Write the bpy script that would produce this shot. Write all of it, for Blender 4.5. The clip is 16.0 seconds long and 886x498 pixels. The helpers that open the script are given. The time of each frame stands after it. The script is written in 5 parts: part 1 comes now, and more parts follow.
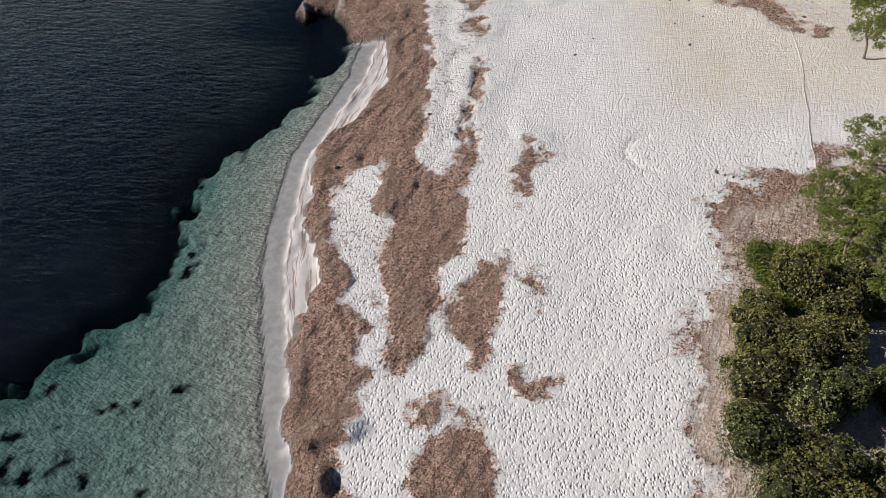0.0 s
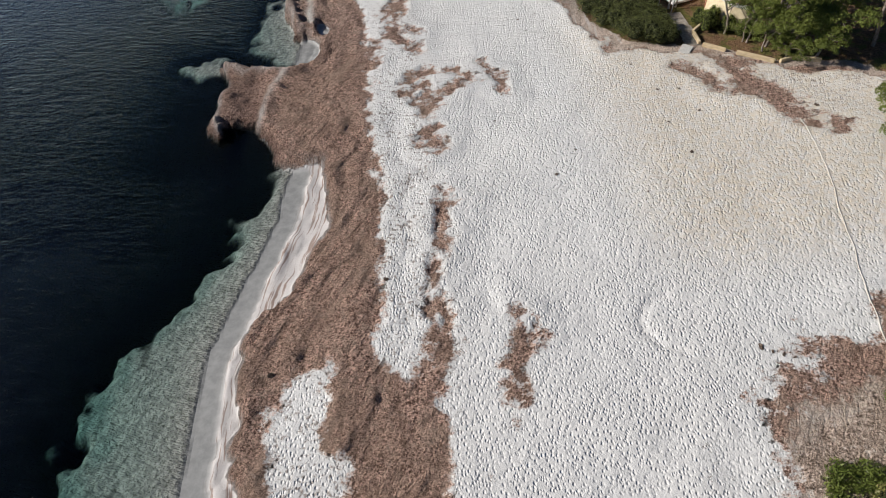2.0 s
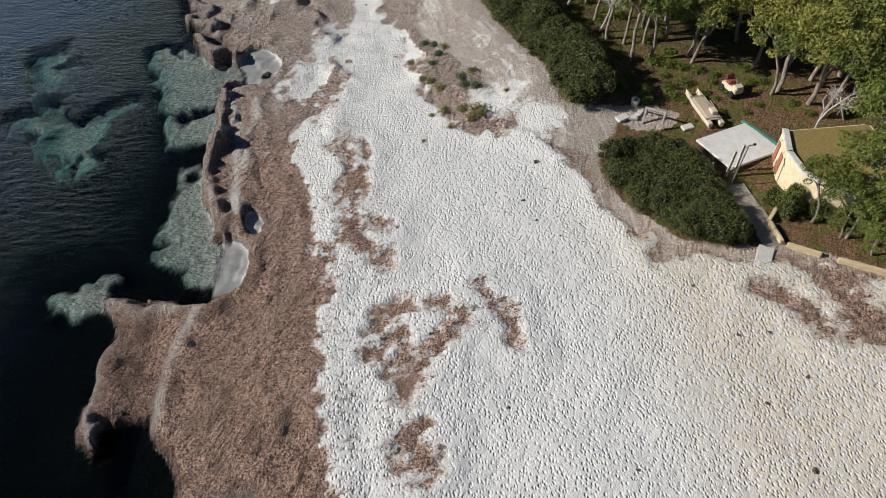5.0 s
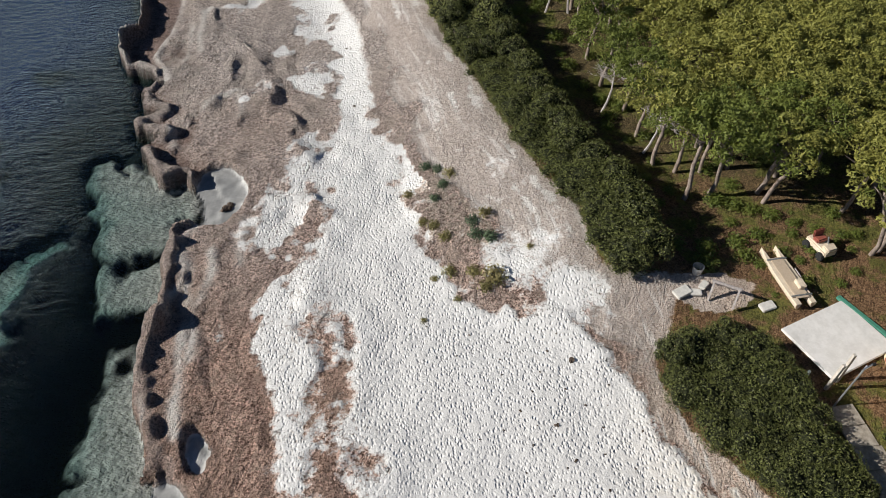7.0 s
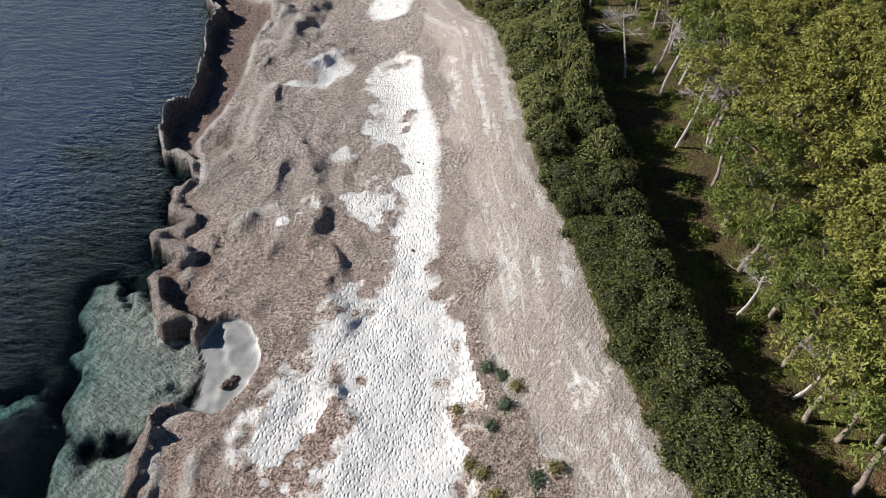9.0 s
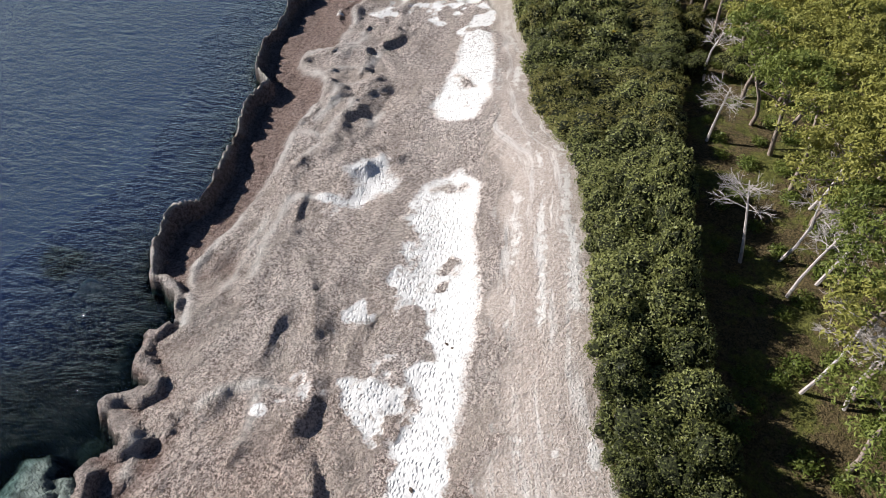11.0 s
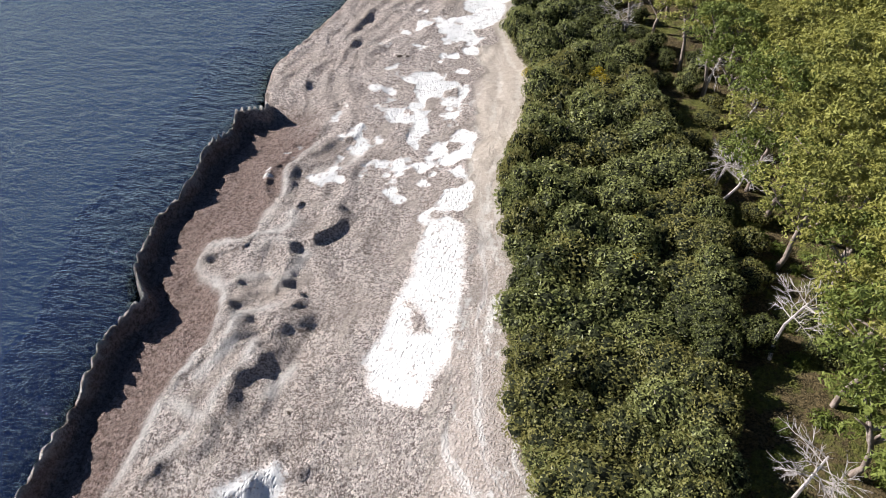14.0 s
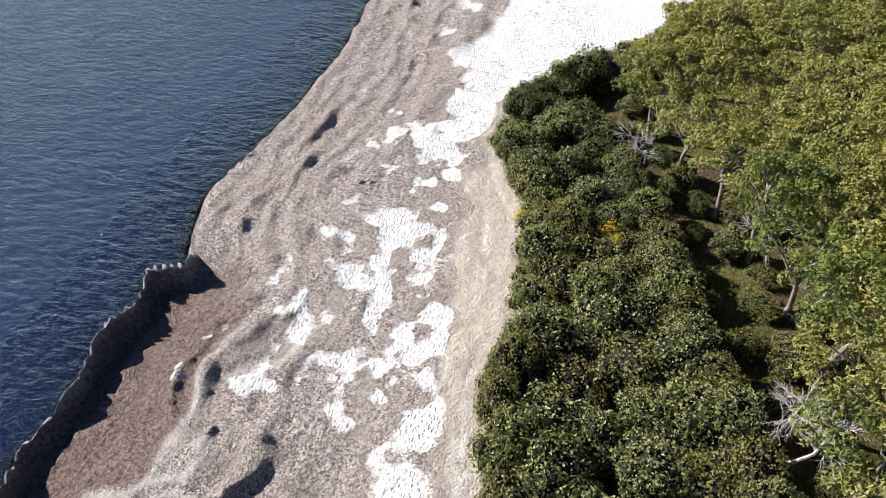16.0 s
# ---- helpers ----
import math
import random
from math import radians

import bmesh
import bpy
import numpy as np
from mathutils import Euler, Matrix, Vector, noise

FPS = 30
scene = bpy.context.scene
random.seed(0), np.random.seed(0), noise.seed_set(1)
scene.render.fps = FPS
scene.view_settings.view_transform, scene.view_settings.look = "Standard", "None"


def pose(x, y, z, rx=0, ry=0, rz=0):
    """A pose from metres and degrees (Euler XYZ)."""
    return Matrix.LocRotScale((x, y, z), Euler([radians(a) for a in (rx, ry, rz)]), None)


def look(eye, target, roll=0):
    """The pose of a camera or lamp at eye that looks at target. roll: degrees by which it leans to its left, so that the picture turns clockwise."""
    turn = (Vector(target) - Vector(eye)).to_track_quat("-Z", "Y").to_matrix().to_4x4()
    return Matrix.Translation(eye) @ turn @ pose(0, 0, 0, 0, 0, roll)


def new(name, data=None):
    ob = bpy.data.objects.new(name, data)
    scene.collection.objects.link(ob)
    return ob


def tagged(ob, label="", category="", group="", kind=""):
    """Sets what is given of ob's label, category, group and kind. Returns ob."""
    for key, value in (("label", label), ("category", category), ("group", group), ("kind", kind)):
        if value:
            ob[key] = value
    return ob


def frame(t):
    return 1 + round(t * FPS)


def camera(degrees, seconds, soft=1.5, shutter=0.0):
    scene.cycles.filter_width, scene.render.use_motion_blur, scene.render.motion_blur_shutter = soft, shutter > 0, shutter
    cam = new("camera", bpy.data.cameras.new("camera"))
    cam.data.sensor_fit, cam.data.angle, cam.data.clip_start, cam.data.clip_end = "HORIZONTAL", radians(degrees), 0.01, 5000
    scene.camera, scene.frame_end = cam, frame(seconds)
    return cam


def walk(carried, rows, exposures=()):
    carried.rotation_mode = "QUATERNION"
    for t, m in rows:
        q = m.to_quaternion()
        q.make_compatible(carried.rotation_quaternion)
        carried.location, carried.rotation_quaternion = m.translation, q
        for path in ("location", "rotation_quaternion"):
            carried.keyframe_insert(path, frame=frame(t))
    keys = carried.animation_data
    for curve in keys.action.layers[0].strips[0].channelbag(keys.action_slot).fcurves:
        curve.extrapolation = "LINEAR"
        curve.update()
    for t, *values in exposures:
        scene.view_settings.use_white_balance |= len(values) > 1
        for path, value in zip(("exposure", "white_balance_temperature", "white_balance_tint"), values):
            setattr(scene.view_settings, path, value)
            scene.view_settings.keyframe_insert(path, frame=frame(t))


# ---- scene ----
# ---- camera: a drone at an even height, held level ----
cam = camera(65.92, 16.0, soft=0.8)
# seconds, place, (angle from straight down, roll, heading to the left)
PATH = [
    (0, (0.000, 0.000, 26.703), (43.077, 0.183, 1.365)),
    (0.5, (-0.228, 3.323, 26.601), (43.213, 0.020, 0.708)),
    (1, (-0.435, 6.646, 26.506), (43.341, -0.060, -0.918)),
    (1.5, (-0.591, 9.998, 26.424), (43.473, -0.066, -2.862)),
    (2, (-0.697, 13.350, 26.356), (43.595, -0.008, -4.620)),
    (2.5, (-0.694, 16.730, 26.311), (43.633, -0.074, -6.245)),
    (3, (-0.580, 20.084, 26.287), (43.641, -0.042, -7.897)),
    (3.5, (-0.403, 23.462, 26.273), (43.664, -0.033, -8.130)),
    (4, (-0.108, 26.876, 26.260), (43.627, -0.213, -8.030)),
    (4.2, (0.019, 28.244, 26.255), (43.601, -0.183, -7.962)),
    (6.3, (1.586, 42.361, 26.243), (43.565, -0.270, -8.029)),
    (6.5, (1.749, 43.694, 26.228), (43.588, -0.175, -8.106)),
    (7, (2.176, 47.001, 26.186), (43.635, -0.021, -8.006)),
    (7.5, (2.652, 50.283, 26.144), (43.698, 0.101, -6.690)),
    (8, (3.176, 53.562, 26.098), (43.727, 0.276, -4.311)),
    (8.5, (3.678, 56.909, 26.041), (43.679, 0.263, -0.628)),
    (9, (4.185, 60.333, 25.978), (43.576, 0.129, 2.442)),
    (9.2, (4.378, 61.701, 25.953), (43.524, 0.113, 3.301)),
    (11.3, (5.402, 75.058, 25.738), (43.792, 0.233, 14.754)),
    (11.5, (5.388, 76.323, 25.709), (43.822, 0.333, 15.383)),
    (12, (5.308, 79.489, 25.637), (43.960, 0.323, 15.456)),
    (12.5, (5.137, 82.687, 25.571), (44.027, 0.120, 15.491)),
    (13, (4.919, 85.884, 25.528), (44.106, -0.065, 15.579)),
    (13.5, (4.626, 89.108, 25.498), (44.204, -0.022, 15.632)),
    (14, (4.321, 92.376, 25.473), (44.271, -0.065, 15.792)),
    (14.5, (3.921, 95.697, 25.461), (44.314, -0.132, 15.987)),
    (15, (3.481, 99.051, 25.473), (44.288, -0.243, 16.148)),
    (15.5, (2.951, 102.367, 25.515), (44.269, -0.283, 16.260)),
    (16, (2.407, 105.685, 25.563), (44.217, -0.367, 16.405)),
]


def level(place, turn):
    tilt, lean, head = (radians(a) for a in turn)
    return Matrix.Translation(place) @ Matrix.Rotation(head, 4, "Z") @ Matrix.Rotation(tilt, 4, "X") @ Matrix.Rotation(lean, 4, "Z")


walk(cam, [(t, level(place, turn)) for t, place, turn in PATH],
     exposures=[(0, 0.22, 6550, 14), (4, 0.12, 6450, 9), (7, 0.28, 6550, 10), (9, 0.52, 6450, 11), (12.5, 0.86, 6350, 13), (16, 1.04, 6300, 13)])

# ---- daylight: a clear sky and a low sun over the sea ----
SUN_TO = Vector((-0.994, 0.11, 0.0)).normalized()
SUN_HEIGHT = 28.0
world = bpy.data.worlds.new("sky")
scene.world = world
world.use_nodes = True
sky = world.node_tree.nodes.new("ShaderNodeTexSky")
sky.sky_type, sky.sun_disc = "NISHITA", False
sky.sun_elevation = radians(SUN_HEIGHT)
sky.sun_rotation = math.atan2(SUN_TO.x, SUN_TO.y)
sky.air_density, sky.dust_density, sky.ozone_density = 0.65, 0.0, 4.0
back = world.node_tree.nodes["Background"]
back.inputs["Strength"].default_value = 0.05
world.node_tree.links.new(sky.outputs[0], back.inputs["Color"])

sun_data = bpy.data.lights.new("sun", "SUN")
sun_data.energy, sun_data.angle, sun_data.color = 5.0, radians(0.55), (1.0, 0.965, 0.905)
sun = new("sun", sun_data)
up = math.sin(radians(SUN_HEIGHT))
side = math.cos(radians(SUN_HEIGHT))
sun.matrix_world = look((0, 0, 60), (-SUN_TO.x * side, -SUN_TO.y * side, 60 - up))


# ---- noise for the lie of the land ----
def lattice(seed):
    return np.random.RandomState(seed).rand(256, 256)


LATTICES = {}


def value_noise(x, y, seed=0):
    """Smooth noise from -1 to 1, one lump to the metre."""
    if seed not in LATTICES:
        LATTICES[seed] = lattice(seed)
    table = LATTICES[seed]
    xi, yi = np.floor(x).astype(int), np.floor(y).astype(int)
    fx, fy = x - xi, y - yi
    fx, fy = fx * fx * (3 - 2 * fx), fy * fy * (3 - 2 * fy)
    a, b = table[xi % 256, yi % 256], table[(xi + 1) % 256, yi % 256]
    c, d = table[xi % 256, (yi + 1) % 256], table[(xi + 1) % 256, (yi + 1) % 256]
    return 2 * ((a * (1 - fx) + b * fx) * (1 - fy) + (c * (1 - fx) + d * fx) * fy) - 1


def fbm(x, y, size, seed=0, octaves=4, gain=0.5):
    total, weight, f = 0, 1.0, 1.0 / size
    for k in range(octaves):
        total = total + weight * value_noise(x * f + 17.3 * k, y * f - 9.1 * k, seed + k)
        weight, f = weight * gain, f * 2.03
    return total


def step(lo, hi, v):
    t = np.clip((v - lo) / (hi - lo), 0, 1)
    return t * t * (3 - 2 * t)


def edge_distance(points, x, y, closed=True):
    """Distance to a line of points; with closed, positive inside it and negative outside."""
    pts = np.array(points, float)
    nxt = np.roll(pts, -1, axis=0) if closed else pts[1:]
    best = np.full(x.shape, 1e9)
    inside = np.zeros(x.shape, bool)
    for (ax, ay), (bx, by) in zip(pts, nxt):
        dx, dy = bx - ax, by - ay
        t = np.clip(((x - ax) * dx + (y - ay) * dy) / (dx * dx + dy * dy + 1e-9), 0, 1)
        best = np.minimum(best, (x - ax - t * dx) ** 2 + (y - ay - t * dy) ** 2)
        if closed and dy:
            inside ^= ((ay > y) != (by > y)) & (x < ax + (y - ay) * dx / dy)
    best = np.sqrt(best)
    return np.where(inside, best, -best) if closed else best


def nearest_side(points, x, y):
    """Distance to a line of points, negative on its western side."""
    best, side = np.full(x.shape, 1e9), np.zeros(x.shape)
    for (ax, ay), (bx, by) in zip(points, points[1:]):
        dx, dy = bx - ax, by - ay
        t = np.clip(((x - ax) * dx + (y - ay) * dy) / (dx * dx + dy * dy + 1e-9), 0, 1)
        far = np.hypot(x - ax - t * dx, y - ay - t * dy)
        nearer = far < best
        side = np.where(nearer, 0.955 * (x - ax - t * dx) - 0.297 * (y - ay - t * dy), side)
        best = np.where(nearer, far, best)
    return np.where(side < 0, -best, best)


def blob(x, y, cx, cy, rx, ry, turn=0.0):
    """About the distance in metres inside an oval."""
    c, s = math.cos(radians(turn)), math.sin(radians(turn))
    u, v = (x - cx) * c + (y - cy) * s, -(x - cx) * s + (y - cy) * c
    return (1 - np.sqrt((u / rx) ** 2 + (v / ry) ** 2)) * min(rx, ry)


# ---- the plan: shore, banks, sand, track ----
COAST_SOUTH = [(-5.0, -60), (-6.0, 0), (-7.1, 11), (-8.0, 13.4), (-8.7, 17.4), (-9.6, 20.5), (-10.1, 23.3), (-10.2, 26.3),
               (-10.2, 29), (-10.0, 32.7), (-9.1, 35.9), (-8.1, 39.1), (-7.4, 43), (-7.1, 45.6), (-8.0, 46.3), (-8.5, 48),
               (-9.7, 49), (-10.2, 49.8), (-11.2, 49.4), (-12.1, 48.4), (-12.6, 51), (-12.7, 53.6), (-12.2, 54.6), (-13.0, 57),
               (-11.9, 56.9), (-10.9, 56.1), (-8.3, 55.9), (-7.6, 56.6), (-7.4, 58.5), (-7.3, 60.6), (-8.0, 60.6)]
COAST_MIDDLE = [(-8.0, 62.3), (-8.4, 63.1), (-8.9, 64.2), (-9.2, 67), (-8.4, 69), (-8.7, 72), (-8.6, 74.4), (-7.8, 75.0), (-7.2, 75.2),
                (-7.5, 77.3), (-8.1, 78.9), (-9.5, 78.7), (-10.5, 80.5), (-11.2, 82.3), (-10.5, 83.2), (-11.8, 84), (-12.3, 85.4),
                (-10.8, 86.0), (-12.2, 87.2), (-12.6, 88.3), (-11.4, 89.2), (-11.9, 90.8), (-13.8, 91.0), (-14.8, 92.9), (-15.0, 96),
                (-13.8, 96.7), (-14.0, 100.1), (-14.7, 103), (-15.3, 106.6), (-15.0, 108.3), (-16.3, 110)]
COAST_NORTH = [(-17.5, 113.4), (-17.0, 116), (-17.8, 119.7), (-17.3, 121.2), (-18.0, 123.4), (-16.3, 124.2), (-17.5, 126.3),
               (-18.4, 129.3), (-17.9, 134), (-17.2, 140.3), (-17.2, 148), (-18.0, 156), (-20, 175), (-34, 230), (-60, 400)]
LAND = COAST_SOUTH + COAST_MIDDLE + COAST_NORTH + [(-60, 3000), (3000, 3000), (3000, -2000), (-5, -2000)]

# the open white beach, up its seaward side and back down its landward side
BEACH_SEAWARD = [(-1.7, -10.0), (-1.2, 8.0), (1.7, 12.0), (-0.9, 14.0), (-1.0, 16.4), (2.0, 16.7), (3.3, 20.2), (3.4, 22.2), (1.3, 21.8),
                 (-0.7, 23.4), (-0.5, 26.7), (0.3, 29.6), (-2.5, 32.0), (-2.5, 38.8), (-1.8, 45.4), (-2.4, 50.4), (-2.0, 57.0),
                 (-2.6, 61.3), (-3.8, 65.5), (-4.1, 68.3), (-1.2, 70.4), (-0.8, 73.2), (0.1, 76.3), (-2.2, 78.2), (-2.2, 79.2), (0.2, 80.3),
                 (0.2, 84.0), (0.3, 88.0), (-0.2, 91.0), (-2.5, 93.4), (-1.7, 96.0), (-2.5, 98.5), (-2.3, 100.7), (-0.5, 101.8)]
BEACH_LANDWARD = [(0.9, 100.5), (1.6, 96.5), (2.5, 92.0), (2.9, 87.6), (2.9, 82.2), (3.8, 78.3), (4.2, 72.2), (5.7, 68.4), (7.3, 66.7),
                  (10.9, 65.7), (12.2, 62.9), (12.5, 60.0), (13.2, 57.0), (15.2, 55.2), (18.8, 53.9), (21.5, 53.2), (25.0, 51.0), (29.5, 50.0), (33.0, 45.0), (36.0, 40.0), (34.0, 33.0),
                  (23.0, 31.0), (20.6, 29.6), (17.4, 29.0), (15.6, 28.0), (14.4, 26.2), (13.3, 23.8), (12.7, 21.0), (12.6, 19.2), (11.3, 16.4), (10.6, 14.1), (9.9, 11.7), (8.6, -10.0)]
LITTER_TONGUES = [
    [(-3.4, 25.8), (-3.6, 22.7), (-3.4, 20.4), (-2.8, 17.9), (-2.2, 16.7), (-1.7, 17.9), (-1.2, 20.4), (-0.4, 23.3), (0.9, 26.9), (0.4, 30), (-2.5, 31.6), (-3.9, 31), (-3.5, 28)],
    [(-0.3, 20.5), (0.4, 22.2), (1.5, 22.9), (2.4, 22.5), (2.0, 19.8), (1.7, 16.7), (0.6, 16.8), (-0.3, 18.3)],
    [(-2.3, 14.7), (-1.3, 15.4), (-1.0, 14.5), (-1.4, 13.8)],
    [(-1.5, 11.0), (-1.1, 12.3), (0.1, 13.7), (1.6, 13.8), (1.8, 12.6), (1.6, 11.1), (1.5, 9.2), (-1.9, 9.1)],
]
SAND_PATCHES_ONE = [
    [(-6.1, 25.8), (-5.6, 23.1), (-5.7, 21.7), (-5.3, 19.6), (-4.8, 17.8), (-3.9, 16.1), (-4.2, 15.0), (-5.1, 13.9), (-4.6, 13.4), (-4.5, 11.9), (-4.6, -5.0), (4.0, -5.0), (4.0, 24.0), (-0.5, 24.5), (-3.4, 25.8)],
    BEACH_SEAWARD + BEACH_LANDWARD,
    [(-5.6, 31.0), (-7.0, 29.0), (-6.6, 24.5), (-5.7, 22.2), (-5.4, 19.4), (-4.5, 16.9), (-3.9, 20.8), (-3.2, 22.3), (-3.3, 25.9), (-4.5, 26.7), (-3.8, 28.6), (-3.9, 31.0)],
    [(-3.0, 121.7), (-2.9, 116.7), (-3.5, 114.5), (-3.3, 110.1), (-3.6, 107.7), (-2.5, 106.0), (-0.4, 105.2), (0.2, 108.3), (-0.3, 112.4), (-1.4, 116.4), (-2.1, 120.7)],
]
SAND_PATCHES_TWO = [
    [(-7.3, 98.6), (-5.9, 99.1), (-5.6, 99.8), (-6.4, 100.4), (-6.8, 100.9), (-6.0, 101.7), (-5.1, 102.6), (-4.5, 102.3), (-4.1, 101.3), (-3.2, 100.9), (-3.4, 99.7), (-4.5, 99.2), (-5.1, 97.9), (-6.1, 97.6)],
    [(-2.2, 88.4), (-0.7, 88.8), (0.2, 87.6), (-0.1, 85.1), (-1.9, 85.6), (-2.5, 87.2)],
    [(-3.8, 91.1), (-2.6, 92.1), (-2.1, 91.3), (-3.0, 90.4)],
    [(-2.1, 79.5), (-1.0, 81.4), (-0.2, 80.0), (0.0, 78.3), (-2.0, 78.4)],
    [(-10.4, 118.8), (-9.9, 120.6), (-8.9, 121.6), (-8.1, 120.2), (-9.2, 119.0)],
]
SAND_PATCHES_THREE = [
    [(-9.5, 122.0), (-7.3, 122.7), (-5.9, 125.9), (-7.2, 128.7), (-6.3, 130.8), (-7.9, 133.7), (-7.3, 134.9), (-8.4, 137.4), (-6.8, 139.1),
     (-7.3, 145.0), (-9.3, 146.7), (-7.4, 150.5), (-7.0, 156.0), (-8.0, 190.0), (22.0, 190.0), (5.9, 155.6), (3.4, 151.5), (0.6, 148.4), (-0.9, 145.7),
     (-4.1, 142.8), (-5.1, 138.0), (-5.3, 133.7), (-4.9, 130.0), (-3.5, 126.8), (-2.5, 122.2), (-3.1, 121.3), (-5.0, 124.0)],
    [(-3.5, 77.5), (-1.5, 76.0), (-1.2, 73.0), (-3.0, 71.5), (-4.6, 73.5)],
    [(-5.4, 13.2), (-4.2, 14.4), (-3.3, 13.2), (-4.2, 12.0)],
]
SAND_PATCHES = SAND_PATCHES_ONE + SAND_PATCHES_TWO + SAND_PATCHES_THREE
# ovals of brown seagrass litter lying on the sand: x, y, two radii, turn
LITTER_SPOTS = [(3.4, 16.2, 0.5, 0.8, 0), (3.2, 22.0, 0.5, 1.1, 20), (-1.1, 90.3, 1.6, 1.5, 0), (0.0, 94.6, 1.5, 0.35, 10),
                (-1.0, 100.6, 0.35, 0.8, 25), (-2.2, 110.5, 0.5, 1.0, 30), (-2.4, 117.8, 0.4, 0.9, 10)]
# pale sea-floor sand among the dark seagrass meadow
SHOAL_SOUTH = [(-60, 4), (-26, 13), (-21, 16.2), (-18.7, 19.1), (-15.2, 21.3), (-15.7, 24.9), (-16.1, 29.5), (-14.6, 33.2), (-12.3, 36.2), (-9.4, 42), (-7.0, 46), (0, 40), (0, -40), (-60, -40)]
SHOALS_ONE = [
    [(-22.9, 78), (-23.1, 83), (-20.4, 83.4), (-19.6, 78.4), (-21.8, 76.4)],
    [(-22.8, 73.9), (-20.9, 75.8), (-14.8, 75.3), (-16.2, 72.9), (-16.4, 69.5), (-18.5, 68.2), (-20.6, 71.1)],
    [(-14.4, 80.4), (-13.4, 81.5), (-11.5, 82), (-8, 80), (-7, 77), (-8, 74.5), (-9.8, 73), (-12.8, 74.8), (-13.6, 77.8)],
    [(-12.4, 73.4), (-8.6, 73.4), (-8.6, 69.5), (-12, 69.8)],
    [(-9.8, 67.4), (-8, 66), (-6, 60), (-7, 56), (-9, 58), (-10.6, 60), (-11.4, 62.7)],
    [(-16.2, 58.5), (-13, 59), (-12, 56.2), (-14.9, 56)],
    [(-19.5, 92.2), (-17.9, 93.7), (-17.0, 91.8), (-18.6, 90.9)],
]
SHOALS = SHOALS_ONE
HEDGE_SEAWARD = [(15.9, 66.1), (13.5, 66.5), (12.1, 67.5), (12.2, 71.2), (11.2, 73.6), (10.2, 77.3), (9.4, 81.2), (8.6, 84.5), (7.9, 86.7), (7.4, 89.8), (6.7, 95.3), (5.9, 99.4), (5.3, 101.8), (3.7, 103.5), (2.7, 106.9), (1.9, 110.1), (1.6, 113.4), (0.4, 116.5), (-0.4, 120.1), (-0.4, 122.2), (0.6, 124.1), (-0.4, 125.7), (-0.6, 128.8), (-0.9, 131.8), (-2.4, 134.0), (-3.7, 137.0), (-3.6, 141), (-0.4, 144.5), (3.6, 148.5), (6.5, 156), (14, 180)]
# wind-cut edges of the litter, steep to landward: height, depth of the hollow behind, line
RIDGES_ONE = [
    (0.28, 0.00, [(-13.7, 112.3), (-12.5, 112.9), (-11.4, 113.6), (-10.5, 114.3), (-10.0, 115.2), (-10.6, 115.9)]),
    (0.21, 0.05, [(-11.3, 110.0), (-10.9, 110.8), (-9.8, 111.5)]),
    (0.19, 0.04, [(-11.0, 112.8), (-10.2, 113.4), (-9.4, 113.3)]),
    (0.22, 0.06, [(-9.0, 110.8), (-8.6, 112.0), (-8.6, 113.1)]),
    (0.25, 0.00, [(-9.7, 107.6), (-9.9, 108.2), (-9.3, 109.1), (-8.4, 109.6)]),
    (0.22, 0.06, [(-10.1, 105.3), (-9.6, 106.2), (-9.4, 107.0)]),
    (0.25, 0.00, [(-8.7, 103.8), (-8.8, 104.8), (-8.3, 106.2), (-8.6, 107.4)]),
    (0.19, 0.00, [(-6.7, 105.2), (-6.5, 106.7)]),
]
RIDGES_TWO = [
    (0.55, 0.0, [(-10.6, 89.2), (-11.8, 93.0), (-11.2, 95.6), (-10.8, 100.9), (-11.1, 103.6), (-11.1, 105.2), (-10.5, 106.7), (-10.8, 108.5), (-11.5, 110.1), (-12.8, 110.6), (-13.6, 111.3), (-13.6, 112.6)]),
    (0.45, 0.0, [(-11.7, 113.8), (-11.7, 115.7), (-11.5, 116.8), (-12.3, 119.0), (-11.6, 121.5)]),
    (0.25, 0.0, [(-10.4, 119.2), (-9.1, 119.9), (-8.7, 121.6)]),
    (0.35, 0.0, [(-7.8, 85.3), (-6.7, 86.2), (-5.5, 86.9), (-4.2, 86.7)]),
    (0.35, 0.1, [(-9.2, 81.9), (-9.6, 83.6), (-8.8, 84.0)]),
    (0.35, 0.0, [(-9.8, 91.4), (-9.6, 93.9), (-9.7, 97.0)]),
    (0.25, 0.0, [(-10.8, 103.9), (-8.7, 103.4)]),
    (0.25, 0.0, [(-9.8, 101.5), (-8.9, 102.5)]),
    (0.30, 0.0, [(-8.8, 92.6), (-8.9, 97.9), (-7.4, 98.4)]),
]
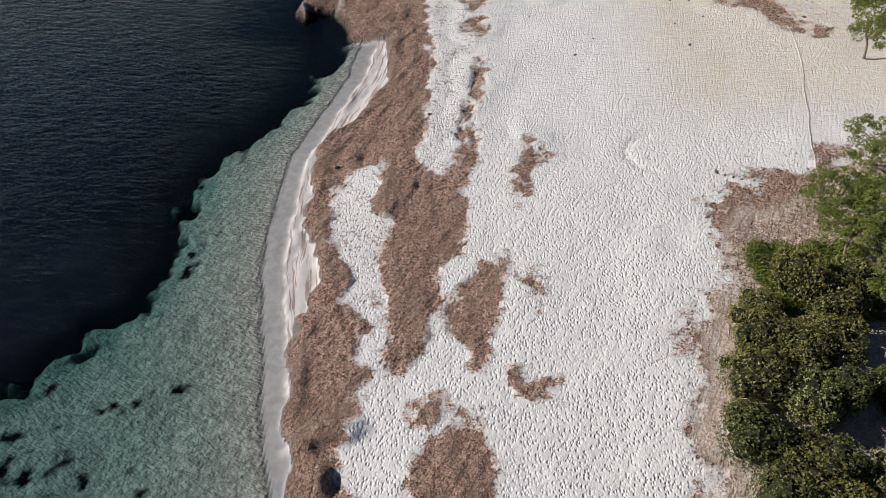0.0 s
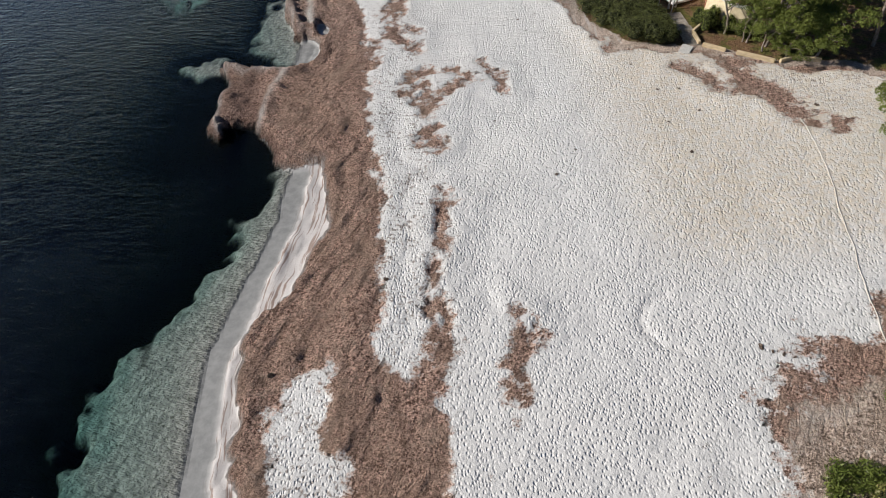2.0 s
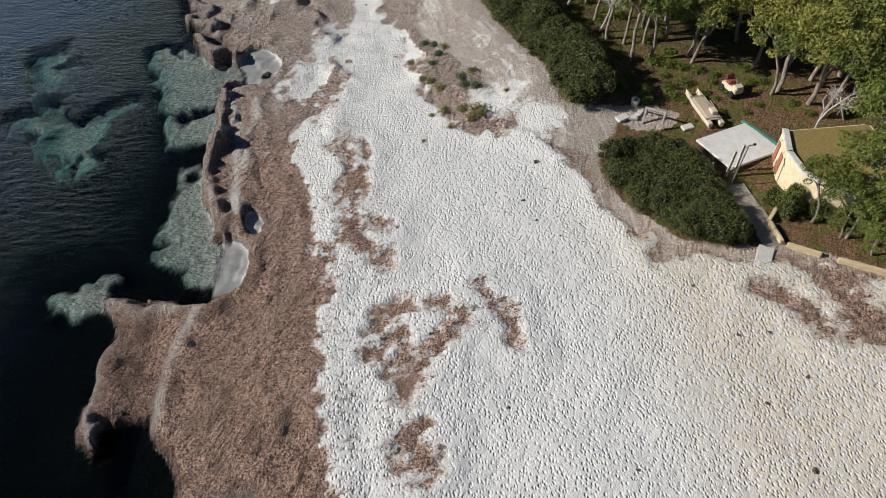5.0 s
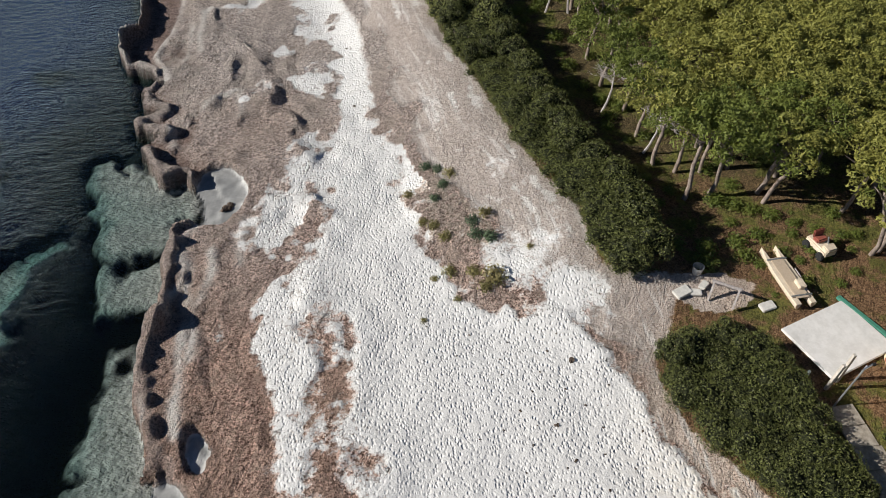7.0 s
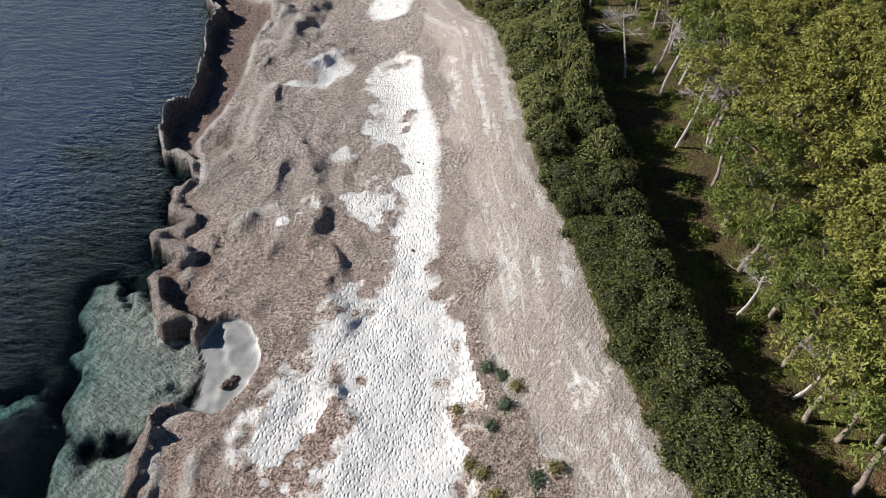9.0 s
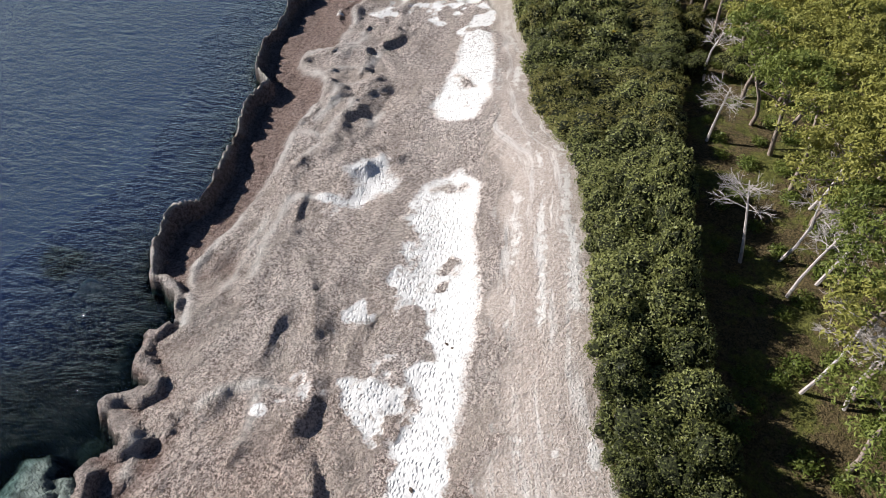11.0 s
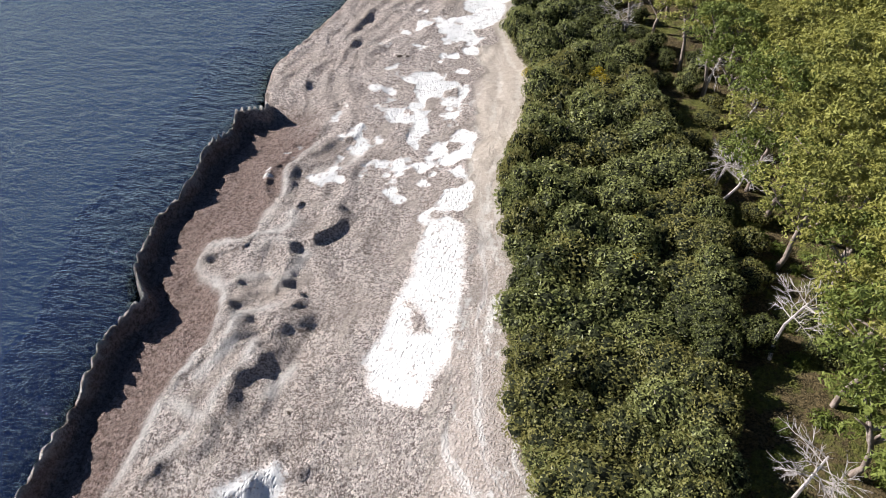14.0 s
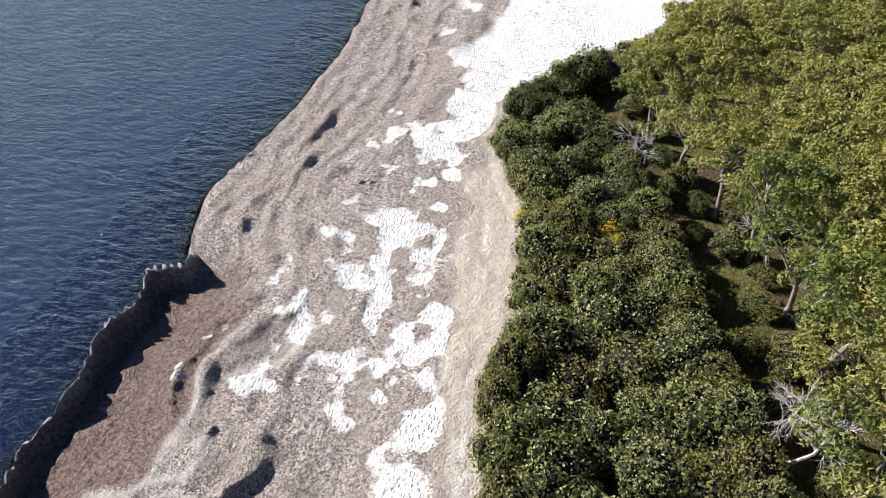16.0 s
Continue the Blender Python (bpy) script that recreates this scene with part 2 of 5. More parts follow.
RIDGES_THREE = [
    (0.35, 0.0, [(-5.3, 84.2), (-5.4, 86.1)]),
    (0.25, 0.34, [(-7.6, 72.9), (-7.5, 70.7), (-7.9, 68.6)]),
    (0.25, 0.0, [(-6.1, 72.5), (-6.0, 70.7), (-6.6, 68.6), (-6.4, 65.8)]),
    (0.20, 0.0, [(-4.6, 71.4), (-4.7, 73.4), (-4.6, 74.8)]),
    (0.32, 0.0, [(-8.2, 55.7), (-8.9, 52.4), (-9.4, 49.0)]),
    (0.50, 0.0, [(-11.7, 49.2), (-12.2, 50.6), (-12.3, 53.4), (-11.9, 54.4), (-12.5, 56.4)]),
    (0.40, 0.0, [(-12.2, 56.4), (-10.8, 55.7), (-8.6, 55.5)]),
    (0.22, 0.0, [(-8.6, 69.0), (-8.9, 67.0), (-8.5, 64.4), (-7.9, 62.8)]),
    (0.20, 0.0, [(-6.8, 75.0), (-7.6, 73.6), (-7.2, 71.0), (-7.0, 68.0), (-6.9, 65.0), (-6.6, 62.0)]),
]
RIDGES = RIDGES_ONE + RIDGES_TWO + RIDGES_THREE
SECOND_CREST = [(-10.6, 89.2), (-11.8, 93.0), (-11.2, 95.6), (-10.8, 100.9), (-11.1, 103.6), (-11.1, 105.2), (-10.5, 106.7), (-10.8, 108.5), (-11.5, 110.1), (-12.8, 110.6), (-13.6, 111.3), (-13.6, 112.6),
                (-11.7, 113.8), (-11.7, 115.7), (-11.5, 116.8), (-12.3, 119.0), (-11.6, 121.5), (-12.4, 124.5)]
# thin drifts of litter on the white sand: width, line
DRIFTS_ONE = [
    (0.5, [(0.4, 29.7), (0.8, 32.8), (0.6, 34.4)]),
    (0.35, [(0.7, 35.4), (1.2, 37.7), (1.1, 39.9), (1.6, 41.4)]),
    (0.6, [(1.1, 45.9), (1.4, 47.6)]),
    (0.4, [(1.2, 49.4), (2.5, 51.2), (4.1, 52.6), (3.1, 53.9), (1.4, 53.7), (0.2, 53.2)]),
    (0.4, [(1.3, 50.2), (0.9, 51.8), (-0.2, 51.6)]),
    (0.5, [(1.3, 59.7), (0.5, 56.8), (-0.3, 58.9), (-0.7, 61.7)]),
    (0.3, [(5.1, 54.5), (6.0, 52.6), (6.0, 51.1)]),
    (0.6, [(-0.8, 62.0), (0.2, 64.6), (-0.8, 66.8)]),
    (0.75, [(19.8, 57.8), (20.6, 54.4), (21.6, 52.3), (22.2, 49.4), (23.3, 47.0), (24.1, 45.3), (25.6, 44.9)]),
    (0.45, [(18.2, 52.0), (20.3, 49.0), (22.4, 48.2)]),
    (0.5, [(16.0, 55.7), (14.2, 54.8), (14.4, 56.9)]),
]
DRIFTS_TWO = [
    (0.5, [(4.6, 32.5), (4.6, 31.5), (3.8, 30.0), (3.9, 28.3)]),
]
DRIFTS = DRIFTS_ONE + DRIFTS_TWO
# lumps of litter: x, y, two radii, turn, height
MOUNDS = [(-5.4, 13.9, 1.5, 0.6, 14, 0.4), (-5.6, 11.7, 0.7, 0.6, 0, 0.3)]


def hedge_line(y):
    side = sorted(HEDGE_SEAWARD[1:], key=lambda p: p[1])
    return np.interp(y, [p[1] for p in side], [p[0] for p in side])


def plan_of(x, y):
    """The land at each x, y: heights and the share of every kind of ground."""
    wx = x + 0.45 * fbm(x, y, 2.4, 3) + 0.12 * fbm(x, y, 0.5, 5)
    wy = y + 0.45 * fbm(x, y, 2.4, 11) + 0.12 * fbm(x, y, 0.5, 13)
    soft = step(46.5, 45.0, y)                                       # the open cove with its shelving beach
    calm = np.maximum(0.7 * soft, 0.65 * np.maximum(step(90, 96, y), step(60, 63, y) * step(77, 74, y)))
    kx = wx * (1 - calm) + x * calm
    ky = wy * (1 - calm) + y * calm
    d = edge_distance(LAND, kx, ky)
    # little beaches of wet sand between the banks
    nook = np.maximum(blob(x, y, -6.4, 77.2, 1.7, 2.6), blob(x, y, -7.0, 58.5, 1.0, 2.2))
    nook = np.maximum(nook, blob(x, y, -5.9, 61.4, 0.6, 1.0)) + 0.15 * fbm(x, y, 0.9, 21)
    nook_in = step(-0.1, 0.15, nook)
    broad = step(88, 95, y)                                          # the long rampart in the north
    dune_rise = 0.65 + 0.045 * np.clip(d, 0, 45)
    # the cove: wet sand, drift lines, then a low bank
    edge = 2.1 + 0.6 * np.sin(y * 0.35) + 0.5 * fbm(x, y, 1.6, 31)
    edge = np.where(y < 20, edge - 0.6, edge)
    cove = np.where(d < edge, 0.17 * d, 0)
    cove = np.where(d >= edge, 0.17 * edge + (dune_rise - 0.17 * edge) * step(0, 0.45, d - edge) + 0.12 * np.exp(-np.square((d - edge - 0.5) / 0.4)), cove)
    # the banks: a crest at the water, a hollow behind it, a second crest
    wide = 0.9 + 0.9 * broad + 0.35 * fbm(x, y, 5, 41, 2)
    crest = 0.85 + 0.6 * broad + (0.38 - 0.2 * broad) * fbm(x, y, 2.6, 43, 3) + (0.14 - 0.12 * broad) * fbm(x, y, 0.8, 42, 2)
    dl = d + (0.32 - 0.22 * broad) * fbm(x, y, 1.4, 44, 2)
    crest = crest * (1 - 0.5 * step(58.5, 57.5, y))                  # the point has no raised lip
    lip = 0.3 - 0.2 * broad + 0.35 * (1 - broad) * (1 + fbm(x, y, 3.5, 46, 2))
    fall = np.clip(1 - (dl - lip) / (0.5 + 0.2 * fbm(x, y, 3.0, 40, 2)), 0, 1)
    rim = crest * step(-0.08, 0.16, d) * (fall * broad + (1 - broad) * step(lip + 0.45, lip, dl)) * (1 - 0.6 * step(123.5, 126, y))
    hollow = np.maximum(broad, step(-0.2, 0.5, fbm(x, y, 5.5, 48, 2)) * step(74, 77, y))  # not every stretch is undercut
    low = 0.28 - 0.2 * broad + 0.6 * step(123.5, 126, y) + 0.5 * (1 - hollow)
    inner = step(0.2, 0.5, d) * (low + (dune_rise - low) * step(0.35 * wide, 2.3 * wide + 1.6 * broad, dl))
    bank = np.maximum(rim, inner)
    bank = bank + (0.08 * fbm(x, y, 0.9, 50, 2) + 0.05 * fbm(x, y, 0.5, 56, 1) * (1 - broad)) * step(0.1, 0.4, d) * step(5, 2, d)
    third = 0.64 - 1.6 * np.abs(np.sin((d + 0.9 * fbm(x, y, 4.0, 47, 4)) * 2.3)) + 0.5 * fbm(x, y, 0.7, 45, 2)
    bank = bank + step(120, 127, y) * (0.065 + 0.03 * fbm(x, y, 3.5, 49, 3)) * third * step(0.6, 1.5, d) * step(8.5, 6, d)
    z = cove * soft + bank * (1 - soft)
    z = np.where(d > 0, z, 0)
    z = z * (1 - nook_in) + nook_in * 0.10 * np.clip(d, 0, 3)
    # the sea floor
    deep = np.clip(-d, 0, None)
    shoal = np.maximum(edge_distance(SHOAL_SOUTH, wx, wy), -30)
    for patch in SHOALS:
        shoal = np.maximum(shoal, edge_distance(patch, wx, wy))
    bare = step(-0.9, 0.7, shoal + 1.3 * fbm(x, y, 1.5, 91, 4))
    shelf = (0.85 + 0.65 * soft) * (1 - np.exp(-deep / 6.0)) + 0.12 * (1 - soft) * (1 - nook_in) * step(0, 0.3, deep)
    floor = -shelf - (1 - bare) * (0.25 + 0.12 * np.minimum(deep, 9 + 40 * step(50, 80, y))) * step(0.1, 1.5, deep)
    floor = floor - 2.6 * step(72, 100, y + 4 * fbm(x, y, 9, 53, 2)) * step(-0.1, 0.7, deep) * (1 - bare * step(98, 84, y)) - 1.2 * step(60, 90, y) * step(3, 12, deep) * (1 - bare)
    z = np.where(d > 0, z, np.maximum(floor, -5.5) + 0.12 * fbm(x, y, 3, 51) * step(1, 4, deep))
    # kinds of ground
    sd = np.full(x.shape, -1e9)
    ex, ey = wx + (x - wx) * step(66, 78, y) * step(126, 118, y) * 0.6, wy + (y - wy) * step(66, 78, y) * step(126, 118, y) * 0.6
    for patch in SAND_PATCHES:
        sd = np.maximum(sd, edge_distance(patch, ex, ey))
    sx, sy = wx + 0.8 * fbm(x, y, 1.8, 107, 3), wy + 0.9 * fbm(x, y, 1.8, 109, 3)
    for spot in LITTER_SPOTS:                                        # thin, broken drifts
        sd = np.minimum(sd, np.maximum(-1.2 * blob(sx, sy, *spot) + 0.1, -0.42 + 0.35 * fbm(x, y, 1.0, 108, 3)))
    sd = sd * (1 - 0.65 * step(8, 10, x) * step(36, 31, y))
    for patch in LITTER_TONGUES:
        sd = np.minimum(sd, -edge_distance(patch, wx, wy))
    flecks = fbm(x, y, 1.5, 61, 4)
    # the narrow stretch of sand has ragged edges; in the far north it breaks up over the litter
    landward = np.interp(y, [0, 40, 58, 62, 66, 70, 80, 92, 100, 105, 112, 122, 134, 142, 150, 200], [60, 60, 60, 13.6, 11.0, 8.4, 5.2, 3.2, 1.9, 0.4, 0.3, -2.2, -4.6, -4.4, 0.5, 14])
    sd = sd + (0.4 * fbm(x, y, 1.5, 133, 4) + 0.6 * fbm(x, y, 0.6, 134, 3)) * step(62, 68, y) * step(101, 96, y) * step(1.6, 0.4, np.abs(sd)) * step(-0.8, -2.4, x - landward)
    broken = np.clip(sd, -0.6, 0.8) - 0.25 + 0.30 * np.clip(sd + 0.6, -9, 0) + 1.5 * fbm(x, y, 2.4, 131, 4) + 1.5 * fbm(x, y, 0.9, 132, 4)
    sd = sd + (broken - sd) * step(114, 119, y) * step(0.3, -0.9, x - landward) * step(146, 140, y) * step(-4.5, -3.0, sd)
    sd = sd + 0.4 * flecks * step(6, 0.5, np.abs(sd)) * step(72, 60, y) + 0.12 * flecks
    sx, sy = wx + 0.3 * fbm(x, y, 1.2, 107, 3), wy + 0.3 * fbm(x, y, 1.2, 109, 3)
    for wide_by, line in DRIFTS:
        far = edge_distance(line, sx, sy, closed=False)
        sd = np.minimum(sd, np.maximum(far - 1.25 * wide_by + 0.1, -0.16 + 0.55 * fbm(x, y, 0.8, 110, 3)))
    # thin patches of sand showing through the litter further north
    thin = (fbm(x, y, 2.0, 67, 4) + 0.7 * fbm(x, y, 0.9, 68, 3) - 0.42 + 0.5 * step(119, 124, y) + 0.2 * step(62, 66, y) * step(78, 75, y)) * 1.3 - 2.5 * (1 - step(60, 72, y) * step(2.5, 5, d))
    hedge = edge_distance(HEDGE_SEAWARD + [(400, 180), (400, 66)], x, y)
    grove = np.maximum(hedge, edge_distance([(14.5, 64), (13, 62), (13.5, 59), (15.5, 55.5), (19, 54.3), (20.6, 54.2), (24.5, 51.6), (29, 51), (33, 46), (400, 40), (400, 70), (16, 67)], x, y))
    grove = np.maximum(grove, edge_distance([(25, -400), (25, 26), (38, 41), (400, 41), (400, -400)], wx, wy))
    scrub = edge_distance([(21.0, 28.6), (19.5, 27.0), (17.2, 26.6), (15.0, 25.8), (13.7, 24.2), (12.7, 21.0), (12.4, 19.2), (11.4, 16.4), (10.6, 14.1), (9.9, 11.7), (9.3, 9.6), (8.5, -40), (400, -40), (400, 44), (31, 43), (27, 36)], wx, wy)
    thin = thin - 1.2 * step(77, 80, y)
    thin = thin - 1.2 * step(92, 96, y) * step(123, 119, y)
    thin = np.where(x > hedge_line(y) - 5.5 + 2.5 * step(119, 124, y), -1.0, thin)
    reach = np.maximum(sd, 0.9 * thin)                               # how far inside the sand, in metres
    trodden = step(62, 65, y) * step(86, 74, y) * step(6.4, 7.8, x + (72 - y) * 0.1) * step(0.3, 1.2, hedge_line(y) - x)
    reach = np.where(trodden > 0.05, np.maximum(reach, trodden * (-0.02 + 0.6 * fbm(x * 1.2, y * 0.6, 1.8, 69, 4)) - 0.4 * (1 - trodden)), reach)
    sand = step(-0.12, 0.18, reach)
    # landward strip of trodden soil
    soil = step(-0.6, 0.5, x - landward + 0.8 * fbm(x, y, 2.0, 71))
    soil = np.maximum(soil, step(-3.0, 1.0, grove + 1.2 * fbm(x, y, 2, 73)))
    grove = grove - 3.0 * step(0.0, 0.8, blob(wx, wy, 17.2, 65.0, 2.6, 1.4, -5))
    dry = 0.75 * step(-1.3, 0.9, scrub + 1.0 * fbm(x, y, 1.2, 77))
    soil = np.maximum(soil, step(-1.6, 0.2, scrub + 0.4 * fbm(x, y, 1.5, 75)))
    dry = dry * step(16.5, 20, y + 0.8 * fbm(x, y, 1.2, 76))
    dry = np.maximum(dry, 0.62 * step(0.1, 0.8, blob(x, y, 6.2, 72.2, 2.0, 5.4, 22) + 0.5 * flecks))
    ring = np.hypot(x - 11.6, y - 31.4) + 0.2 * fbm(x, y, 1.5, 79)
    z = z - 0.085 * np.exp(-np.square((ring - 1.75) / 0.17)) * step(11.9, 11.2, x)
    pale = step(9, 16, x) * step(32, 38, y) * step(64, 56, y)
    z = z + np.where(d > 2, 0.05 * fbm(x, y, 3.5, 81) + (0.055 * fbm(x, y, 0.9, 83, 3) + 0.02 * fbm(x, y, 0.5, 84, 1)) * (1 - sand), 0)
    z = z + 0.22 * 0.75 * np.clip(0.5 - np.abs(fbm(1.9 * (0.85 * x - 0.53 * y), 0.45 * (0.53 * x + 0.85 * y), 1.6, 86, 4)), -0.15, 0.5) * (1 - sand) * step(2.4, 3.4, d) * step(64, 56, y) * step(10, 5, x)
    z = z + 0.14 * fbm(x, y, 2.2, 85) * step(60, 80, y) * step(1.5, 4, d) * step(15, 9, d)
    # hummocks of litter in the north, and hollows
    lump = np.clip(1 - 2.0 * np.abs(fbm(wx, wy, 5.2, 87, 3)), 0, 1)
    z = z + (0.36 * lump * lump - 0.06 + 0.05 * fbm(x, y, 1.1, 89, 2)) * step(93, 100, y) * step(128, 118, y) * step(2.5, 4.5, d) * step(12, 9, d)
    z = z + 0.30 * lump * lump * step(62, 70, y) * step(98, 92, y) * step(2.0, 3.5, d) * step(9, 6, d)
    # mask for crests painted pale as if sunlit
    lit_crest = (0.3 + 0.7 * broad) * step(57, 61, y) * step(0.45, 0.75, rim) * step(0.0, 0.08, d) * step(lip + 0.18, lip + 0.02, dl)
    rx, ry = x + 0.16 * fbm(x, y, 1.1, 113, 3), y + 0.16 * fbm(x, y, 1.1, 115, 3)
    for high, deep_by, line in RIDGES:
        near = (np.abs(ry - 0.5 * (line[0][1] + line[-1][1])) < 14) & (rx < 0) & (rx > -18)
        s = nearest_side(line, rx[near], ry[near])
        lift = high * np.exp(-np.square(s / np.where(s < 0, 0.30 + 0.4 * (deep_by > 0), 0.22 if deep_by > 0 else 1.1))) - 0.26 * deep_by * np.exp(-np.square((s - 0.5) / 0.4)) + 0.09 * fbm(x[near], y[near], 0.6, 123, 2) * np.exp(-np.square(s / 0.9))
        z[near] += lift * (0.58 + 0.32 * fbm(x[near], y[near], 1.5, 117, 3))
        lit_crest[near] = np.maximum(lit_crest[near], np.exp(-np.square((s + 0.08) / 0.26)) * (0.75 + 0.5 * fbm(x[near], y[near], 1.2, 119, 2)))
    z = np.where(d > 1.2, np.maximum(z, 0.32 + 0.1 * fbm(x, y, 1.2, 121, 3)), z)
    for px, py, wide_x, wide_y, turn, high in MOUNDS:
        z = z + high * step(-0.3, 0.5, blob(wx, wy, px, py, wide_x, wide_y, turn))
    z = np.where(d > 0.6, np.maximum(z, 0.10 + 0.1 * step(1, 3, d)), z)
    # a low dune with tufts, and the sand's own swell
    z = z + 0.25 * step(0, 0.9, blob(x, y, 6.2, 72.2, 2.0, 5.4, 22))
    z = z + 0.09 * value_noise(d * 1.5 + 0.5 * fbm(x, y, 5, 52, 2), y * 0.13, 54) * (1 - sand) * step(1.5, 3, d) * step(16, 10, d)
    # the point has a lower seaward shelf
    z = z - 0.35 * step(0.2, 1.2, blob(wx, wy, -11.6, 52.8, 2.6, 4.6, 15))
    ridge = step(0.0, 0.35, sd) * step(2.2, 0.3, sd) * step(30, 34, y) * step(75, 65, y)
    z = z + 0.12 * ridge * step(0, 4, x + 5)
    # the meadow of seagrass under water
    meadow = step(0.55, -0.05, shoal + 0.8 * fbm(x, y, 1.5, 91))
    specks = step(0.7, 1.0, fbm(x, y, 1.1, 93) + 0.45 * step(-14, -21, x) * step(20, 8, y)) + 0.55 * step(0.25, 0.8, fbm(x, y, 2.2, 94)) * step(55, 60, y)
    meadow = np.maximum(meadow, specks * step(2, 4, deep))
    faint = step(0.8, 1.2, fbm(x, y, 1.6, 95)) * 0.12 * step(75, 90, y)
    meadow = np.clip(meadow - faint, 0, 1) * np.where(soft > 0.5, step(0.0, 1.2, deep), step(0.1, -0.1, d))
    strand = soft * step(0.75, 1.05, d) * step(0.2, -0.05, d - edge)
    wet = np.maximum(step(0.33, 0.13, z) * soft, nook_in * step(0.6, 0.3, z))
    drowned = step(0.02, -0.06, z)
    wet = wet * step(-0.30, -0.02, z)
    shore_sand = np.maximum(np.maximum(nook_in, soft * step(0.15, -0.15, d - edge)), step(0.0, -0.15, d))
    drift = 0.4 * soft * step(0.5, 0.9, d) * step(0.2, -0.1, d - edge) * step(-0.1, 0.5, np.sin(d * 12 + 1.4 * fbm(x, y, 2.2, 97)) + 0.5 * fbm(x, y, 0.7, 99))
    sand = np.clip(np.maximum(sand, shore_sand) - 0.35 * drift, 0, 1)
    reach = np.clip(reach, -2.5, 2.5) * (1 - np.clip(shore_sand, 0, 1)) + shore_sand * (1.2 - 1.1 * drift)
    # wheel ruts beside the thicket
    off = hedge_line(y) - x + 0.25 * fbm(x, y, 4, 103)
    rut = np.exp(-np.square((off - 0.5) / 0.28)) + np.exp(-np.square((off - 1.75) / 0.22)) + 0.8 * np.exp(-np.square((off - 3.0) / 0.25)) + 0.6 * np.exp(-np.square((off - 4.3) / 0.3))
    rut = rut * step(-0.7, 0.5, fbm(x, y, 2.2, 105)) * step(64, 68, y) * step(150, 135, y) * step(-0.4, 0.2, off)
    z = z - 0.05 * rut * step(0.9, 1.3, off)
    # broad tyre-worn path that turns yellow in the north
    yellow = step(112, 124, y) * step(2.8, 1.4, np.abs(off - 1.0))
    # damp foot of the banks; the dark colour also stands in for shade
    damp_shade = step(0.85, 0.35, z + 0.15 * fbm(x, y, 0.8, 111)) * (1 - lit_crest) * (1 - soft) * (1 - nook_in) * step(-0.2, 0.1, d) * step(4.2, 2.2, d) * step(128, 122, y)
    # red-brown damp litter below the second crest; also paints the rim's shaded face
    behind = (y > 86) & (y < 128) & (x < 0) & (x > -20)
    s = nearest_side(SECOND_CREST, rx[behind], ry[behind])
    damp_shade[behind] = np.maximum(damp_shade[behind], step(0.0, -0.3, s) * step(88, 93, y[behind]) * step(126, 121.5, y[behind]) * (1 - lit_crest[behind]))
    damp_shade = np.maximum(damp_shade, 0.7 * step(0.1, 0.9, blob(wx, wy, -11.6, 52.8, 2.6, 4.6, 15)) * step(0, 0.1, d))
    damp_shade = np.maximum(damp_shade, 0.6 * step(1.4, 0.6, dl) * step(58, 61, y) * step(93, 89, y) * step(0.02, 0.1, d) * (1 - nook_in) * (1 - lit_crest))
    dirty = step(-3.0, -1.5, x) * step(2.2, 0.6, x) * step(24, 30, y) * step(66, 60, y)
    dirty = np.maximum(dirty, step(-7.5, -6, x) * step(-3, -4, x) * step(12, 14, y) * step(34, 31, y))
    dirty = np.maximum(dirty, step(15, 20, x) * step(36, 44, y) * step(-14, -6, x * 0.35 + y - 66))
    dirty = np.maximum(dirty, 0.8 * step(62, 67, y) * step(0.6, -0.6, x))
    # the dune that the thicket grows on
    seaward = np.interp(y, [60, 64, 68, 76, 84, 92, 100, 104, 109, 114, 124, 132], [0, 0.2, 1.0, 1.2, 1.5, 2.1, 2.5, 2.3, 1.3, 0.7, 0.4, 0.0])
    inland = np.interp(y, [60, 64, 75, 80, 86, 92, 104, 112, 124, 134, 150], [0, 0.1, 0.5, 0.5, 1.2, 1.8, 2.3, 1.8, 1.2, 0.9, 0.4])
    behind_by = step(-3, -7, off)
    z = z + step(7.2, 0.3, off) * (seaward * (1 - behind_by) + inland * behind_by)
    tone = step(52, 92, y + 6 * fbm(x, y, 7, 101))
    return dict(z=z, d=d, sand=sand, soil=soil * (1 - sand * step(70, 60, y)), grove=step(-0.3, 0.8, grove), dry=dry, wet=wet, meadow=meadow, tone=tone, pale=pale, reach=reach, rut=rut, yellow=yellow, stripe=d, damp_shade=damp_shade, drowned=drowned, lit_crest=np.clip(lit_crest, 0, 1), strand=strand, dirty=dirty, lane=np.clip(off, -2, 12))


